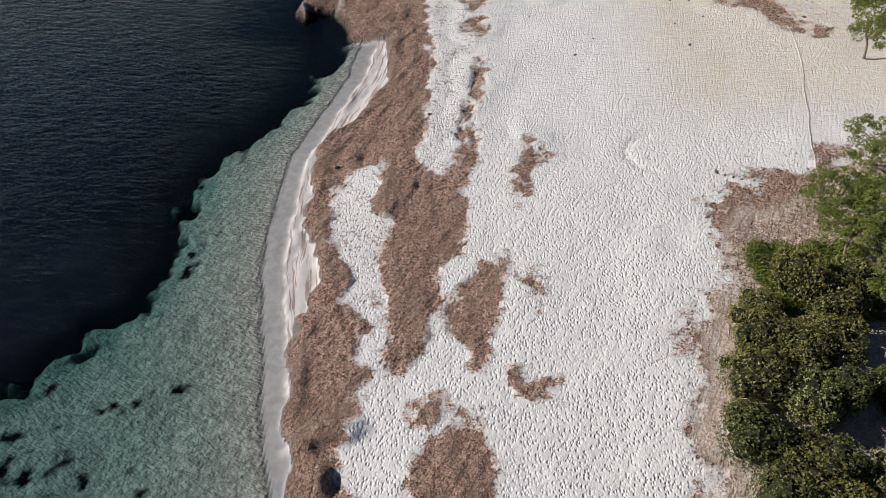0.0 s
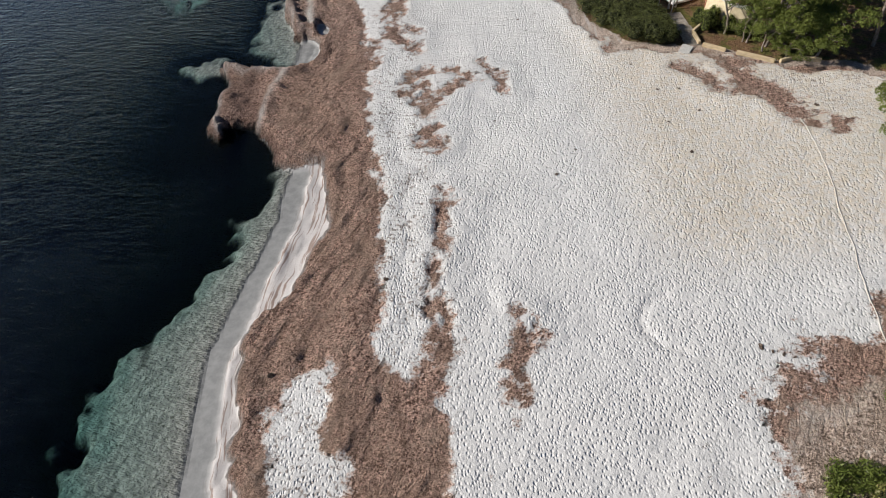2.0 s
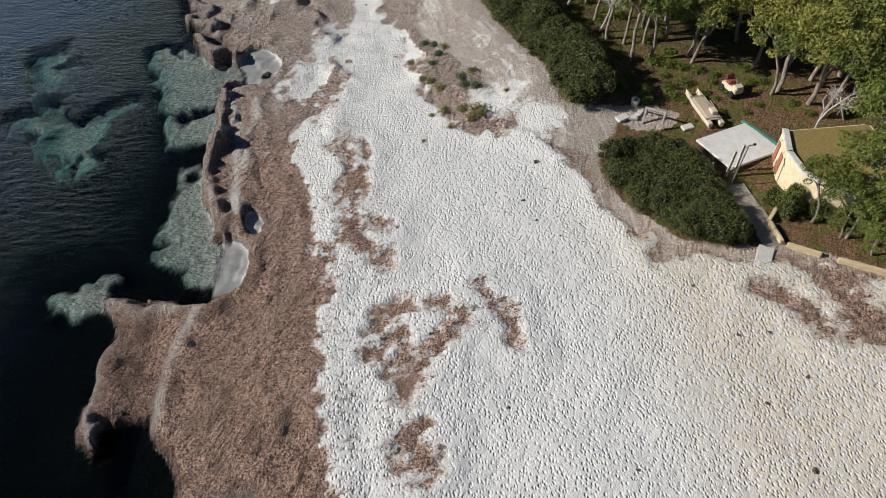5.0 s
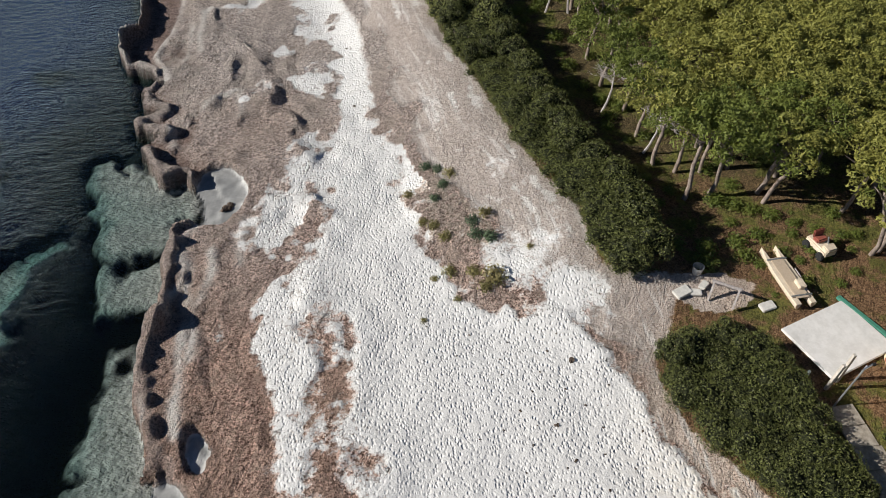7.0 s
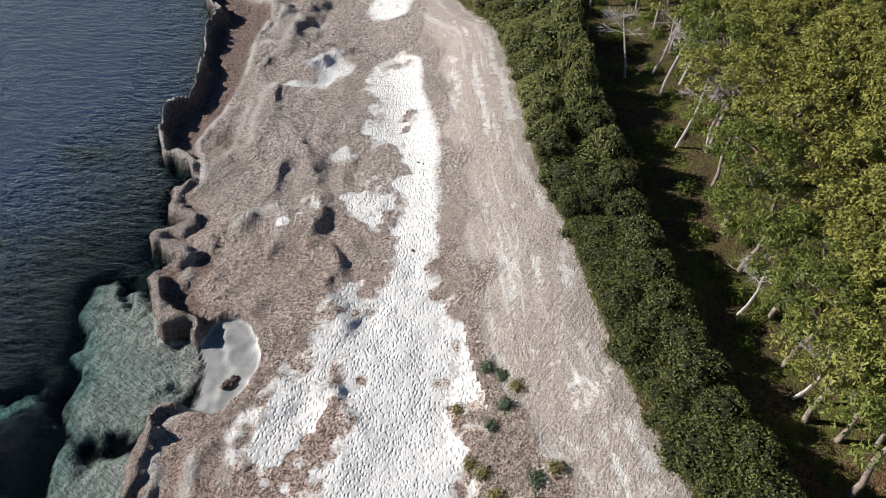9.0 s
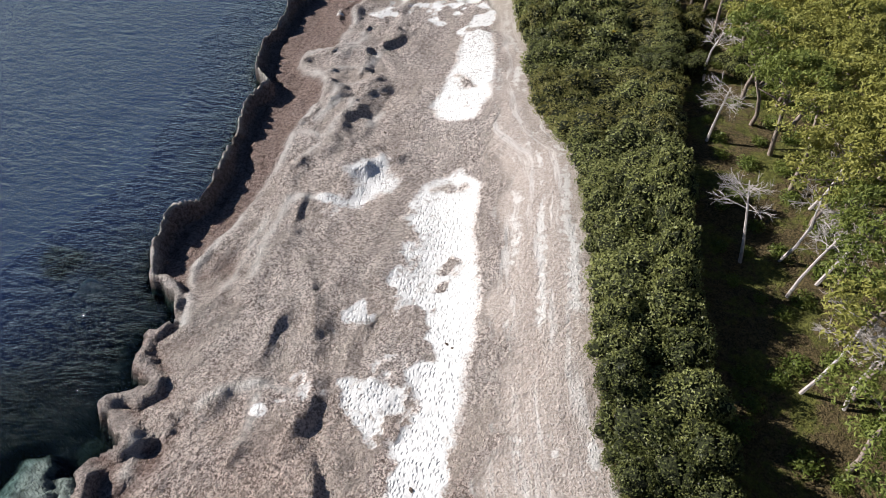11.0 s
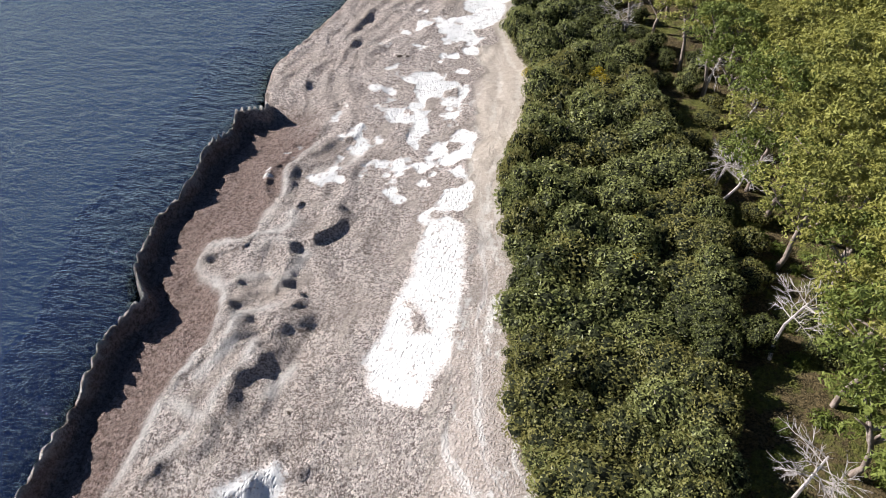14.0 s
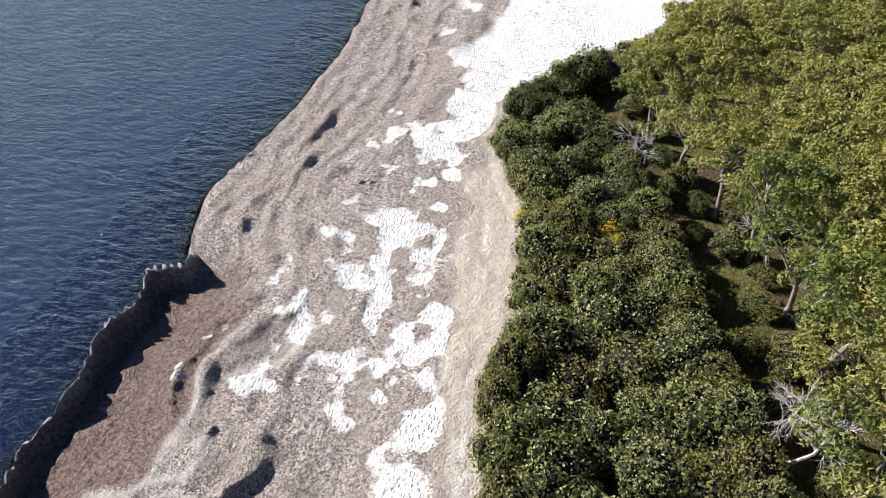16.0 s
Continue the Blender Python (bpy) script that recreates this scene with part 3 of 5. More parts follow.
# ---- materials ----
class Nodes:
    """A small helper to wire a material."""

    def __init__(self, name):
        self.material = bpy.data.materials.new(name)
        self.material.use_nodes = True
        self.tree = self.material.node_tree
        self.bsdf = self.tree.nodes["Principled BSDF"]
        self.out = self.tree.nodes["Material Output"]
        self.place = self.tree.nodes.new("ShaderNodeTexCoord").outputs["Object"]

    def add(self, kind, **inputs):
        node = self.tree.nodes.new(kind)
        for key, value in inputs.items():
            self.put(node.inputs[key], value)
        return node

    def put(self, socket, value):
        if isinstance(value, bpy.types.NodeSocket):
            self.tree.links.new(value, socket)
        else:
            socket.default_value = (*value, 1.0) if isinstance(value, tuple) and len(value) == 3 and socket.type == "RGBA" else value

    def noise(self, scale, detail=4.0, rough=0.55, at=None, distort=0.0):
        node = self.add("ShaderNodeTexNoise", Scale=scale, Detail=detail, Roughness=rough, Distortion=distort, Vector=at or self.place)
        return node.outputs["Fac"]

    def cells(self, scale, at=None, feature="F1", out="Distance", jitter=1.0):
        node = self.tree.nodes.new("ShaderNodeTexVoronoi")
        node.feature = feature
        self.put(node.inputs["Vector"], at or self.place)
        node.inputs["Scale"].default_value = scale
        node.inputs["Randomness"].default_value = jitter
        return node.outputs[out]

    def sized(self, scale, turn=0.0, at=None):
        """Texture space turned about z, then stretched along its own axes."""
        turned = self.tree.nodes.new("ShaderNodeMapping")
        self.put(turned.inputs["Vector"], at or self.place)
        turned.inputs["Rotation"].default_value = (0, 0, radians(turn))
        node = self.tree.nodes.new("ShaderNodeMapping")
        self.put(node.inputs["Vector"], turned.outputs[0])
        node.inputs["Scale"].default_value = scale
        return node.outputs[0]

    def ramp(self, value, lo, hi, a=0.0, b=1.0):
        node = self.tree.nodes.new("ShaderNodeMapRange")
        node.interpolation_type = "SMOOTHSTEP"
        for key, v in zip((0, 1, 2, 3, 4), (value, lo, hi, a, b)):
            self.put(node.inputs[key], v)
        return node.outputs[0]

    def math(self, what, a, b=0.0):
        node = self.tree.nodes.new("ShaderNodeMath")
        node.operation = what
        self.put(node.inputs[0], a)
        self.put(node.inputs[1], b)
        return node.outputs[0]

    def mix(self, fac, a, b, how="MIX"):
        node = self.tree.nodes.new("ShaderNodeMix")
        node.data_type, node.blend_type = "RGBA", how
        self.put(node.inputs[0], fac)
        self.put(node.inputs[6], a)
        self.put(node.inputs[7], b)
        return node.outputs[2]

    def attribute(self, name, out="Fac"):
        node = self.tree.nodes.new("ShaderNodeAttribute")
        node.attribute_name = name
        return node.outputs[out]

    def bump(self, height, distance, strength=1.0, normal=None):
        node = self.add("ShaderNodeBump", Height=height, Distance=distance, Strength=strength)
        if normal is not None:
            self.put(node.inputs["Normal"], normal)
        return node.outputs[0]

    def random(self):
        return self.tree.nodes.new("ShaderNodeObjectInfo").outputs["Random"]

    def done(self, colour=None, rough=None, normal=None, metal=None):
        for key, value in (("Base Color", colour), ("Roughness", rough), ("Normal", normal), ("Metallic", metal)):
            if value is not None:
                self.put(self.bsdf.inputs[key], value)
        self.bsdf.inputs["Specular IOR Level"].default_value = 0.25
        return self.material


def ground_material():
    n = Nodes("beach ground")
    soil, grove, reach, rut, yellow = n.attribute("soil"), n.attribute("grove"), n.attribute("reach"), n.attribute("rut"), n.attribute("yellow")
    dry, wet, meadow, tone, pale = n.attribute("dry"), n.attribute("wet"), n.attribute("meadow"), n.attribute("tone"), n.attribute("pale")

    def about(value, amount):
        return n.math("MULTIPLY", n.math("SUBTRACT", value, 0.5), amount)

    fine, coarse, mid, big = n.noise(5.5, 7, 0.78), n.noise(3.2, 5, 0.7), n.noise(2.3, 6, 0.65), n.noise(0.25, 4)
    grain = n.ramp(n.noise(18, 5, 0.8), 0.38, 0.62)
    # white sand with a faint grey and cream cast, and scraps of weed
    sand_c = n.mix(n.ramp(mid, 0.3, 0.7), (0.61, 0.596, 0.575), (0.695, 0.68, 0.652))
    sand_c = n.mix(n.ramp(big, 0.35, 0.65, 0, 0.5), sand_c, (0.66, 0.64, 0.608))
    sand_c = n.mix(n.ramp(n.noise(5.5, 5, 0.7), 0.66, 0.73, 0, 0.5), sand_c, (0.36, 0.32, 0.28))
    sand_c = n.mix(n.math("MULTIPLY", pale, n.ramp(coarse, 0.35, 0.65, 0.2, 0.9)), sand_c, (0.59, 0.50, 0.38))
    specks = n.math("ADD", n.noise(4.5, 5, 0.7), n.math("MULTIPLY", n.noise(0.9, 3), 0.30))
    sand_c = n.mix(n.math("MULTIPLY", n.attribute("dirty"), n.ramp(specks, 0.69, 0.78, 0, 0.8)), sand_c, (0.20, 0.16, 0.13))
    # seagrass litter: warm brown, paler and greyer to the north
    ragged_at = n.mix(0.05, n.place, n.add("ShaderNodeTexNoise", Scale=11.0, Detail=3.0, Vector=n.place).outputs["Color"])
    bits = n.add("ShaderNodeSeparateColor", Color=n.cells(16.0, ragged_at, "F1", "Color")).outputs[0]
    clods = n.cells(10.0, ragged_at, "F1")
    grain = n.math("ADD", n.math("MULTIPLY", grain, 0.35), n.math("MULTIPLY", bits, 0.65))
    mottled = n.math("ADD", n.math("MULTIPLY", grain, 0.72), n.ramp(fine, 0.38, 0.62, 0.0, 0.36))
    litter_s = n.mix(n.ramp(mottled, 0.2, 0.8), (0.135, 0.066, 0.046), (0.87, 0.585, 0.455))
    litter_n = n.mix(n.ramp(mottled, 0.27, 0.75), (0.20, 0.152, 0.127), (0.96, 0.845, 0.77))
    litter = n.mix(tone, litter_s, litter_n)
    litter = n.mix(n.ramp(mid, 0.50, 0.72, 0, 0.45), litter, n.mix(tone, (0.56, 0.43, 0.34), (0.68, 0.60, 0.545)))
    litter = n.mix(n.ramp(n.noise(0.9, 5, 0.65, distort=0.6), 0.50, 0.68, 0, 0.5), litter, n.mix(tone, (0.24, 0.15, 0.11), (0.40, 0.335, 0.30)))
    litter = n.mix(n.ramp(n.noise(0.45, 5, 0.65, n.sized((1.3, 0.6, 1), 12), 0.5), 0.50, 0.66, 0, 0.6), litter, n.mix(tone, (0.46, 0.33, 0.25), (0.62, 0.535, 0.46)))
    grooves = n.noise(2.6, 5, 0.7, n.sized((1.0, 0.22, 1), 32), 0.4)
    litter = n.mix(n.ramp(grooves, 0.54, 0.68, 0, 0.55), litter, n.mix(tone, (0.14, 0.082, 0.06), (0.30, 0.245, 0.215)))
    litter = n.mix(n.ramp(big, 0.4, 0.62, 0, 0.25), litter, n.mix(tone, (0.42, 0.28, 0.20), (0.56, 0.45, 0.37)))
    # drift lines that follow the shore
    lines = n.add("ShaderNodeCombineXYZ", X=n.math("MULTIPLY", n.attribute("stripe"), 2.2), Y=n.math("MULTIPLY", n.add("ShaderNodeSeparateXYZ", Vector=n.place).outputs[1], 0.16)).outputs[0]
    litter = n.mix(n.ramp(n.noise(1.0, 5, 0.65, lines), 0.52, 0.66, 0, 0.4), litter, n.mix(tone, (0.12, 0.07, 0.05), (0.24, 0.19, 0.165)))
    # trodden soil with pale wheel marks
    soil_c = n.mix(n.ramp(mottled, 0.1, 1.0), (0.385, 0.32, 0.272), (0.60, 0.52, 0.462))
    soil_c = n.mix(n.ramp(tone, 0, 0.4), n.mix(n.ramp(mottled, 0.1, 1.0), (0.45, 0.335, 0.265), (0.80, 0.665, 0.555)), soil_c)
    lane = n.add("ShaderNodeCombineXYZ", X=n.math("MULTIPLY", n.attribute("lane"), 1.5), Y=n.math("MULTIPLY", n.add("ShaderNodeSeparateXYZ", Vector=n.place).outputs[1], 0.14)).outputs[0]
    worn = n.noise(1.0, 6, 0.7, lane)
    soil_c = n.mix(n.ramp(worn, 0.53, 0.68, 0, 0.5), soil_c, (0.40, 0.32, 0.27))
    soil_c = n.mix(n.ramp(worn, 0.48, 0.37, 0, 0.85), soil_c, (0.70, 0.65, 0.605))
    soil_c = n.mix(n.ramp(n.noise(1.5, 6, 0.7), 0.56, 0.70, 0, 0.4), soil_c, (0.38, 0.30, 0.245))
    soil_c = n.mix(n.ramp(n.math("ADD", mid, n.math("MULTIPLY", rut, 0.30)), 0.60, 0.76, 0, 0.8), soil_c, (0.76, 0.725, 0.68))
    soil_c = n.mix(n.math("MULTIPLY", yellow, 0.6), soil_c, n.mix(n.ramp(coarse, 0.35, 0.65), (0.54, 0.45, 0.35), (0.68, 0.59, 0.48)))
    dry_c = n.mix(n.ramp(mottled, 0.1, 1.0), n.mix(tone, (0.11, 0.072, 0.05), (0.28, 0.215, 0.165)), n.mix(tone, (0.72, 0.56, 0.45), (0.86, 0.76, 0.65)))
    # pine floor; the darker northern tones also stand in for shade there
    grove_c = n.mix(n.ramp(n.math("ADD", n.math("MULTIPLY", coarse, 0.5), n.math("MULTIPLY", grain, 0.45)), 0.25, 0.72), n.mix(n.ramp(tone, 0.3, 0.8), (0.09, 0.048, 0.024), (0.045, 0.036, 0.016)), n.mix(n.ramp(tone, 0.3, 0.8), (0.33, 0.20, 0.11), (0.17, 0.125, 0.06)))
    grass = n.mix(n.ramp(fine, 0.3, 0.7), (0.05, 0.065, 0.013), (0.20, 0.20, 0.045))
    grove_c = n.mix(n.ramp(n.noise(0.55, 6, 0.7), 0.47, 0.58, 0, 0.85), grove_c, grass)
    # the ragged, dusted edge of the sand
    dusted = n.math("ADD", n.math("ADD", reach, n.math("MULTIPLY", about(n.noise(1.9, 5, 0.6), 1.5), n.ramp(tone, 0, 1, 1.0, 0.4))), n.math("ADD", n.math("MULTIPLY", about(n.noise(6.0, 5, 0.75), 1.1), n.ramp(tone, 0, 1, 1.0, 0.55)), about(grain, 0.25)))
    ragged = n.ramp(dusted, -0.10, 0.32)
    colour = n.mix(n.ramp(n.math("ADD", soil, about(mid, 0.9)), 0.35, 0.7), litter, soil_c)
    # sunlit look of the crests, put into the colour
    colour = n.mix(n.math("MULTIPLY", n.attribute("lit_crest"), n.ramp(fine, 0.3, 0.6, 0.6, 1.0)), colour, (0.90, 0.845, 0.785))
    # damp litter colour, which doubles as painted shade behind the rim
    colour = n.mix(n.math("MULTIPLY", n.attribute("damp_shade"), 0.75), colour, n.mix(n.ramp(fine, 0.35, 0.65), (0.10, 0.058, 0.046), (0.38, 0.245, 0.20)))
    colour = n.mix(ragged, colour, sand_c)
    colour = n.mix(n.ramp(n.math("ADD", dry, about(n.noise(3.2, 5, 0.7), 1.8)), 0.45, 0.75), colour, dry_c)
    colour = n.mix(n.ramp(n.math("ADD", grove, about(n.noise(2.8, 5, 0.7), 1.2)), 0.4, 0.7), colour, grove_c)
    # drift lines left by the waves on the strand
    tide = n.add("ShaderNodeCombineXYZ", X=n.math("MULTIPLY", n.attribute("stripe"), 7.0), Y=n.math("MULTIPLY", n.add("ShaderNodeSeparateXYZ", Vector=n.place).outputs[1], 0.30)).outputs[0]
    strand_c = n.mix(n.ramp(n.noise(1.0, 4, 0.6, tide), 0.52, 0.60), (0.56, 0.525, 0.50), (0.30, 0.225, 0.19))
    colour = n.mix(n.attribute("strand"), colour, strand_c)
    colour = n.mix(wet, colour, n.mix(n.ramp(mid, 0.3, 0.7), (0.20, 0.20, 0.195), (0.27, 0.27, 0.26)))
    # mottled sea-floor sand; the pale streaks also imitate caustic light
    colour = n.mix(n.math("MULTIPLY", n.attribute("drowned"), 0.9), colour, n.mix(n.ramp(n.noise(4.2, 5, 0.65, n.sized((1.0, 0.55, 1), 20)), 0.40, 0.62), (0.17, 0.17, 0.15), (0.36, 0.355, 0.315)))
    colour = n.mix(n.math("MULTIPLY", n.attribute("drowned"), n.ramp(n.noise(5.5, 5, 0.7), 0.55, 0.63, 0, 0.75)), colour, (0.06, 0.065, 0.045))
    weed = n.mix(n.ramp(n.noise(7, 5, 0.7), 0.3, 0.75), (0.001, 0.0012, 0.0012), (0.005, 0.006, 0.005))
    colour = n.mix(meadow, colour, weed)
    # footprints all over the loose sand
    bent = n.mix(0.04, n.place, n.add("ShaderNodeTexNoise", Scale=1.6, Detail=2.0, Vector=n.place).outputs["Color"])
    feet = n.ramp(n.cells(5.2, n.sized((1.3, 0.85, 0.3), 8, bent), "F1"), 0.02, 0.48)
    more = n.ramp(n.cells(4.5, n.sized((1.25, 0.8, 0.3), -14, bent), "F1"), 0.02, 0.44)
    steps = n.math("MINIMUM", feet, n.math("ADD", 0.15, n.math("MULTIPLY", more, 0.85)))
    steps = n.math("ADD", n.math("MULTIPLY", steps, n.ramp(n.noise(0.5, 3), 0.30, 0.55, 0.5, 1.0)), n.math("MULTIPLY", n.noise(2.5, 3, 0.5), 0.35))
    steps = n.math("MULTIPLY", steps, n.math("MULTIPLY", ragged, n.math("MULTIPLY", n.math("SUBTRACT", 1.0, wet), n.math("SUBTRACT", 1.0, n.attribute("strand")))))
    clots = n.math("ADD", n.math("SUBTRACT", n.ramp(coarse, 0.25, 0.75), n.math("MULTIPLY", n.ramp(grooves, 0.40, 0.68), n.ramp(tone, 0, 1, 0.9, 0.3))), n.math("ADD", n.ramp(fine, 0.25, 0.75, 0, 0.55), n.math("MULTIPLY", n.ramp(clods, 0.0, 0.5, 0.7, 0.0), 1.0)))
    rough_h = n.math("MULTIPLY", clots, n.math("SUBTRACT", 1.0, n.math("MULTIPLY", ragged, 0.97)))
    rough_h = n.math("MULTIPLY", n.math("MULTIPLY", rough_h, n.math("SUBTRACT", 1.0, n.math("MULTIPLY", soil, 0.75))), n.math("SUBTRACT", 1.0, wet))
    # ripple marks on the sea floor
    marks = n.noise(1.0, 4, 0.6, n.sized((2.6, 7.5, 1), 24, bent))
    marks = n.math("MULTIPLY", marks, n.attribute("drowned"))
    normal = n.bump(steps, 0.048)
    normal = n.bump(marks, 0.30, 1.0, normal)
    normal = n.bump(rough_h, 0.38, 1.0, normal)
    ground_stuff = n.done(colour, n.ramp(wet, 0, 1, 0.95, 0.6), normal)
    n.put(n.bsdf.inputs["Specular IOR Level"], n.ramp(meadow, 0, 1, 0.22, 0.0))
    return ground_stuff


def water_material():
    n = Nodes("sea water")
    depth = n.attribute("depth")
    tint = n.add("ShaderNodeCombineColor")
    for key, k in (("Red", 0.44), ("Green", 0.20), ("Blue", 0.22)):
        n.put(tint.inputs[key], n.math("POWER", math.e, n.math("MULTIPLY", depth, -k)))
    clear = n.add("ShaderNodeBsdfTransparent", Color=tint.outputs[0])
    # blue scatter of deep water; its diffuse blue also stands in for reflected sky
    body = n.add("ShaderNodeBsdfDiffuse", Color=n.mix(n.ramp(n.add("ShaderNodeSeparateXYZ", Vector=n.place).outputs[1], 40, 85), (0.010, 0.017, 0.032), (0.010, 0.021, 0.062)))
    mixed = n.add("ShaderNodeMixShader")
    n.put(mixed.inputs[0], n.ramp(depth, 1.8, 4.6, 0.0, 0.9))
    n.put(mixed.inputs[1], clear.outputs[0])
    n.put(mixed.inputs[2], body.outputs[0])
    ripple = n.noise(2.4, 5, 0.62, n.sized((0.45, 1.0, 1), 10), 0.5)
    chop = n.noise(6.0, 5, 0.7, n.sized((0.55, 1.1, 1), -14), 0.4)
    swell = n.noise(0.4, 3, 0.5, n.sized((0.5, 1.0, 1), -20))
    height = n.math("ADD", n.math("ADD", ripple, n.math("MULTIPLY", chop, 0.35)), n.math("MULTIPLY", swell, 0.8))
    # the cove in the south lies calm, the open water is ruffled
    open_water = n.ramp(n.add("ShaderNodeSeparateXYZ", Vector=n.place).outputs[1], 35, 90, 0.60, 1.0)
    ruffled = n.math("MULTIPLY", n.ramp(depth, 0.2, 2.2, 0.35, 1.0), open_water)
    normal = n.bump(height, 0.19, ruffled)
    shine = n.add("ShaderNodeBsdfGlossy", Roughness=0.015, Normal=normal)
    facing = n.add("ShaderNodeLayerWeight", Blend=0.5, Normal=normal).outputs["Facing"]
    gloss = n.math("ADD", 0.02, n.math("MULTIPLY", n.math("POWER", facing, 5.0), 0.98))
    both = n.add("ShaderNodeMixShader")
    n.put(both.inputs[0], gloss)
    n.put(both.inputs[1], mixed.outputs[0])
    n.put(both.inputs[2], shine.outputs[0])
    n.tree.links.new(both.outputs[0], n.out.inputs["Surface"])
    return n.material


# ---- ground: one sheet from the sea floor to the woods and on to the horizon ----
def spread(lo, hi, fine, outer, growth=1.35):
    """Grid lines: even between lo and hi, then wider and wider."""
    inner = list(np.arange(lo, hi + fine / 2, fine))
    for end, sign in ((0, -1), (-1, 1)):
        width, at, more = fine, inner[end], []
        while abs(at) < outer:
            width = width * 1.04 if abs(at - inner[end]) < 45 else width * growth
            at += sign * width
            more.append(at)
        inner = more[::-1] + inner if sign < 0 else inner + more
    return np.array(inner)


def sheet(name, xs, ys, z, values, material):
    nx, ny = len(xs), len(ys)
    gx, gy = np.meshgrid(xs, ys)
    me = bpy.data.meshes.new(name)
    me.vertices.add(nx * ny)
    me.vertices.foreach_set("co", np.stack([gx, gy, z], -1).astype(np.float32).ravel())
    i = (np.arange(ny - 1)[:, None] * nx + np.arange(nx - 1)[None, :]).ravel()
    quads = np.stack([i, i + 1, i + nx + 1, i + nx], -1).astype(np.int32)
    me.loops.add(quads.size)
    me.loops.foreach_set("vertex_index", quads.ravel())
    me.polygons.add(len(quads))
    me.polygons.foreach_set("loop_start", np.arange(0, quads.size, 4, dtype=np.int32))
    me.polygons.foreach_set("use_smooth", np.ones(len(quads), bool))
    for key, value in values.items():
        me.attributes.new(key, "FLOAT", "POINT").data.foreach_set("value", value.astype(np.float32).ravel())
    me.materials.append(material)
    me.update(calc_edges=True)
    me.validate()
    return new(name, me)


ground_x = spread(-19.0, 13.0, 0.155, 2400)
ground_y = spread(9.0, 157.0, 0.165, 2400)
plan = plan_of(*np.meshgrid(ground_x, ground_y))
ground = sheet("ground", ground_x, ground_y, plan["z"], {k: v for k, v in plan.items() if k not in ("z", "d", "sand")}, ground_material())
tagged(ground, "white sand beach with brown seagrass litter banks and trodden soil", "ground", kind="structure")


def height_at(x, y):
    """The ground's height between its grid points."""
    i = int(np.clip(np.searchsorted(ground_x, x) - 1, 0, len(ground_x) - 2))
    j = int(np.clip(np.searchsorted(ground_y, y) - 1, 0, len(ground_y) - 2))
    u = (x - ground_x[i]) / (ground_x[i + 1] - ground_x[i])
    v = (y - ground_y[j]) / (ground_y[j + 1] - ground_y[j])
    z = plan["z"]
    return float((z[j, i] * (1 - u) + z[j, i + 1] * u) * (1 - v) + (z[j + 1, i] * (1 - u) + z[j + 1, i + 1] * u) * v)


water_x = np.concatenate([-np.geomspace(2400, 40, 24), np.arange(-39, -3, 0.4)])
water_y = spread(0, 160, 0.5, 2400)
water_plan = plan_of(*np.meshgrid(water_x, water_y))
water = sheet("water", water_x, water_y, np.zeros(water_plan["z"].shape), {"depth": np.clip(-water_plan["z"], 0, 6)}, water_material())
tagged(water, "clear dark blue sea, turquoise over pale sand", "water", kind="structure")


# ---- helpers for things ----
def part(name, bm, material, parent, label=""):
    """One mesh under a thing or a part."""
    me = bpy.data.meshes.new(name)
    if isinstance(bm, bmesh.types.BMesh):
        bm.to_mesh(me)
        bm.free()
    else:
        verts, faces = bm
        me.from_pydata([tuple(v) for v in verts], [], faces)
    me.materials.append(material)
    ob = new(name, me)
    ob.parent = parent
    return tagged(ob, label)


def thing(name, place, label, category, group="", turn=0.0):
    ob = new(name)
    ob.matrix_basis = pose(*place, 0, 0, turn)
    ob.empty_display_size = 0.2
    return tagged(ob, label, category, group)


def box(bm, x, y, z, sx, sy, sz, turn=(0, 0, 0), bevel=0.0):
    m = pose(x, y, z, *turn) @ Matrix.Diagonal((sx, sy, sz, 1))
    made = bmesh.ops.create_cube(bm, size=1, matrix=m)["verts"]
    if bevel:
        edges = {e for v in made for e in v.link_edges}
        bmesh.ops.bevel(bm, geom=list(edges), offset=bevel, segments=2, affect="EDGES")
    return bm


def tube(points, radii, sides=7):
    """Vertices and faces of a tapering, bending limb."""
    verts, faces = [], []
    pts = [Vector(p) for p in points]
    for i, (p, r) in enumerate(zip(pts, radii)):
        way = (pts[min(i + 1, len(pts) - 1)] - pts[max(i - 1, 0)]).normalized()
        a = way.orthogonal().normalized()
        b = way.cross(a)
        for k in range(sides):
            t = 2 * math.pi * k / sides
            verts.append(p + (a * math.cos(t) + b * math.sin(t)) * r)
        if i:
            for k in range(sides):
                j = (k + 1) % sides
                faces.append(((i - 1) * sides + k, (i - 1) * sides + j, i * sides + j, i * sides + k))
    faces.append(tuple(range(len(verts) - sides, len(verts))))
    return verts, faces


def joined(pieces):
    verts, faces = [], []
    for v, f in pieces:
        base = len(verts)
        verts += v
        faces += [tuple(i + base for i in face) for face in f]
    return verts, faces


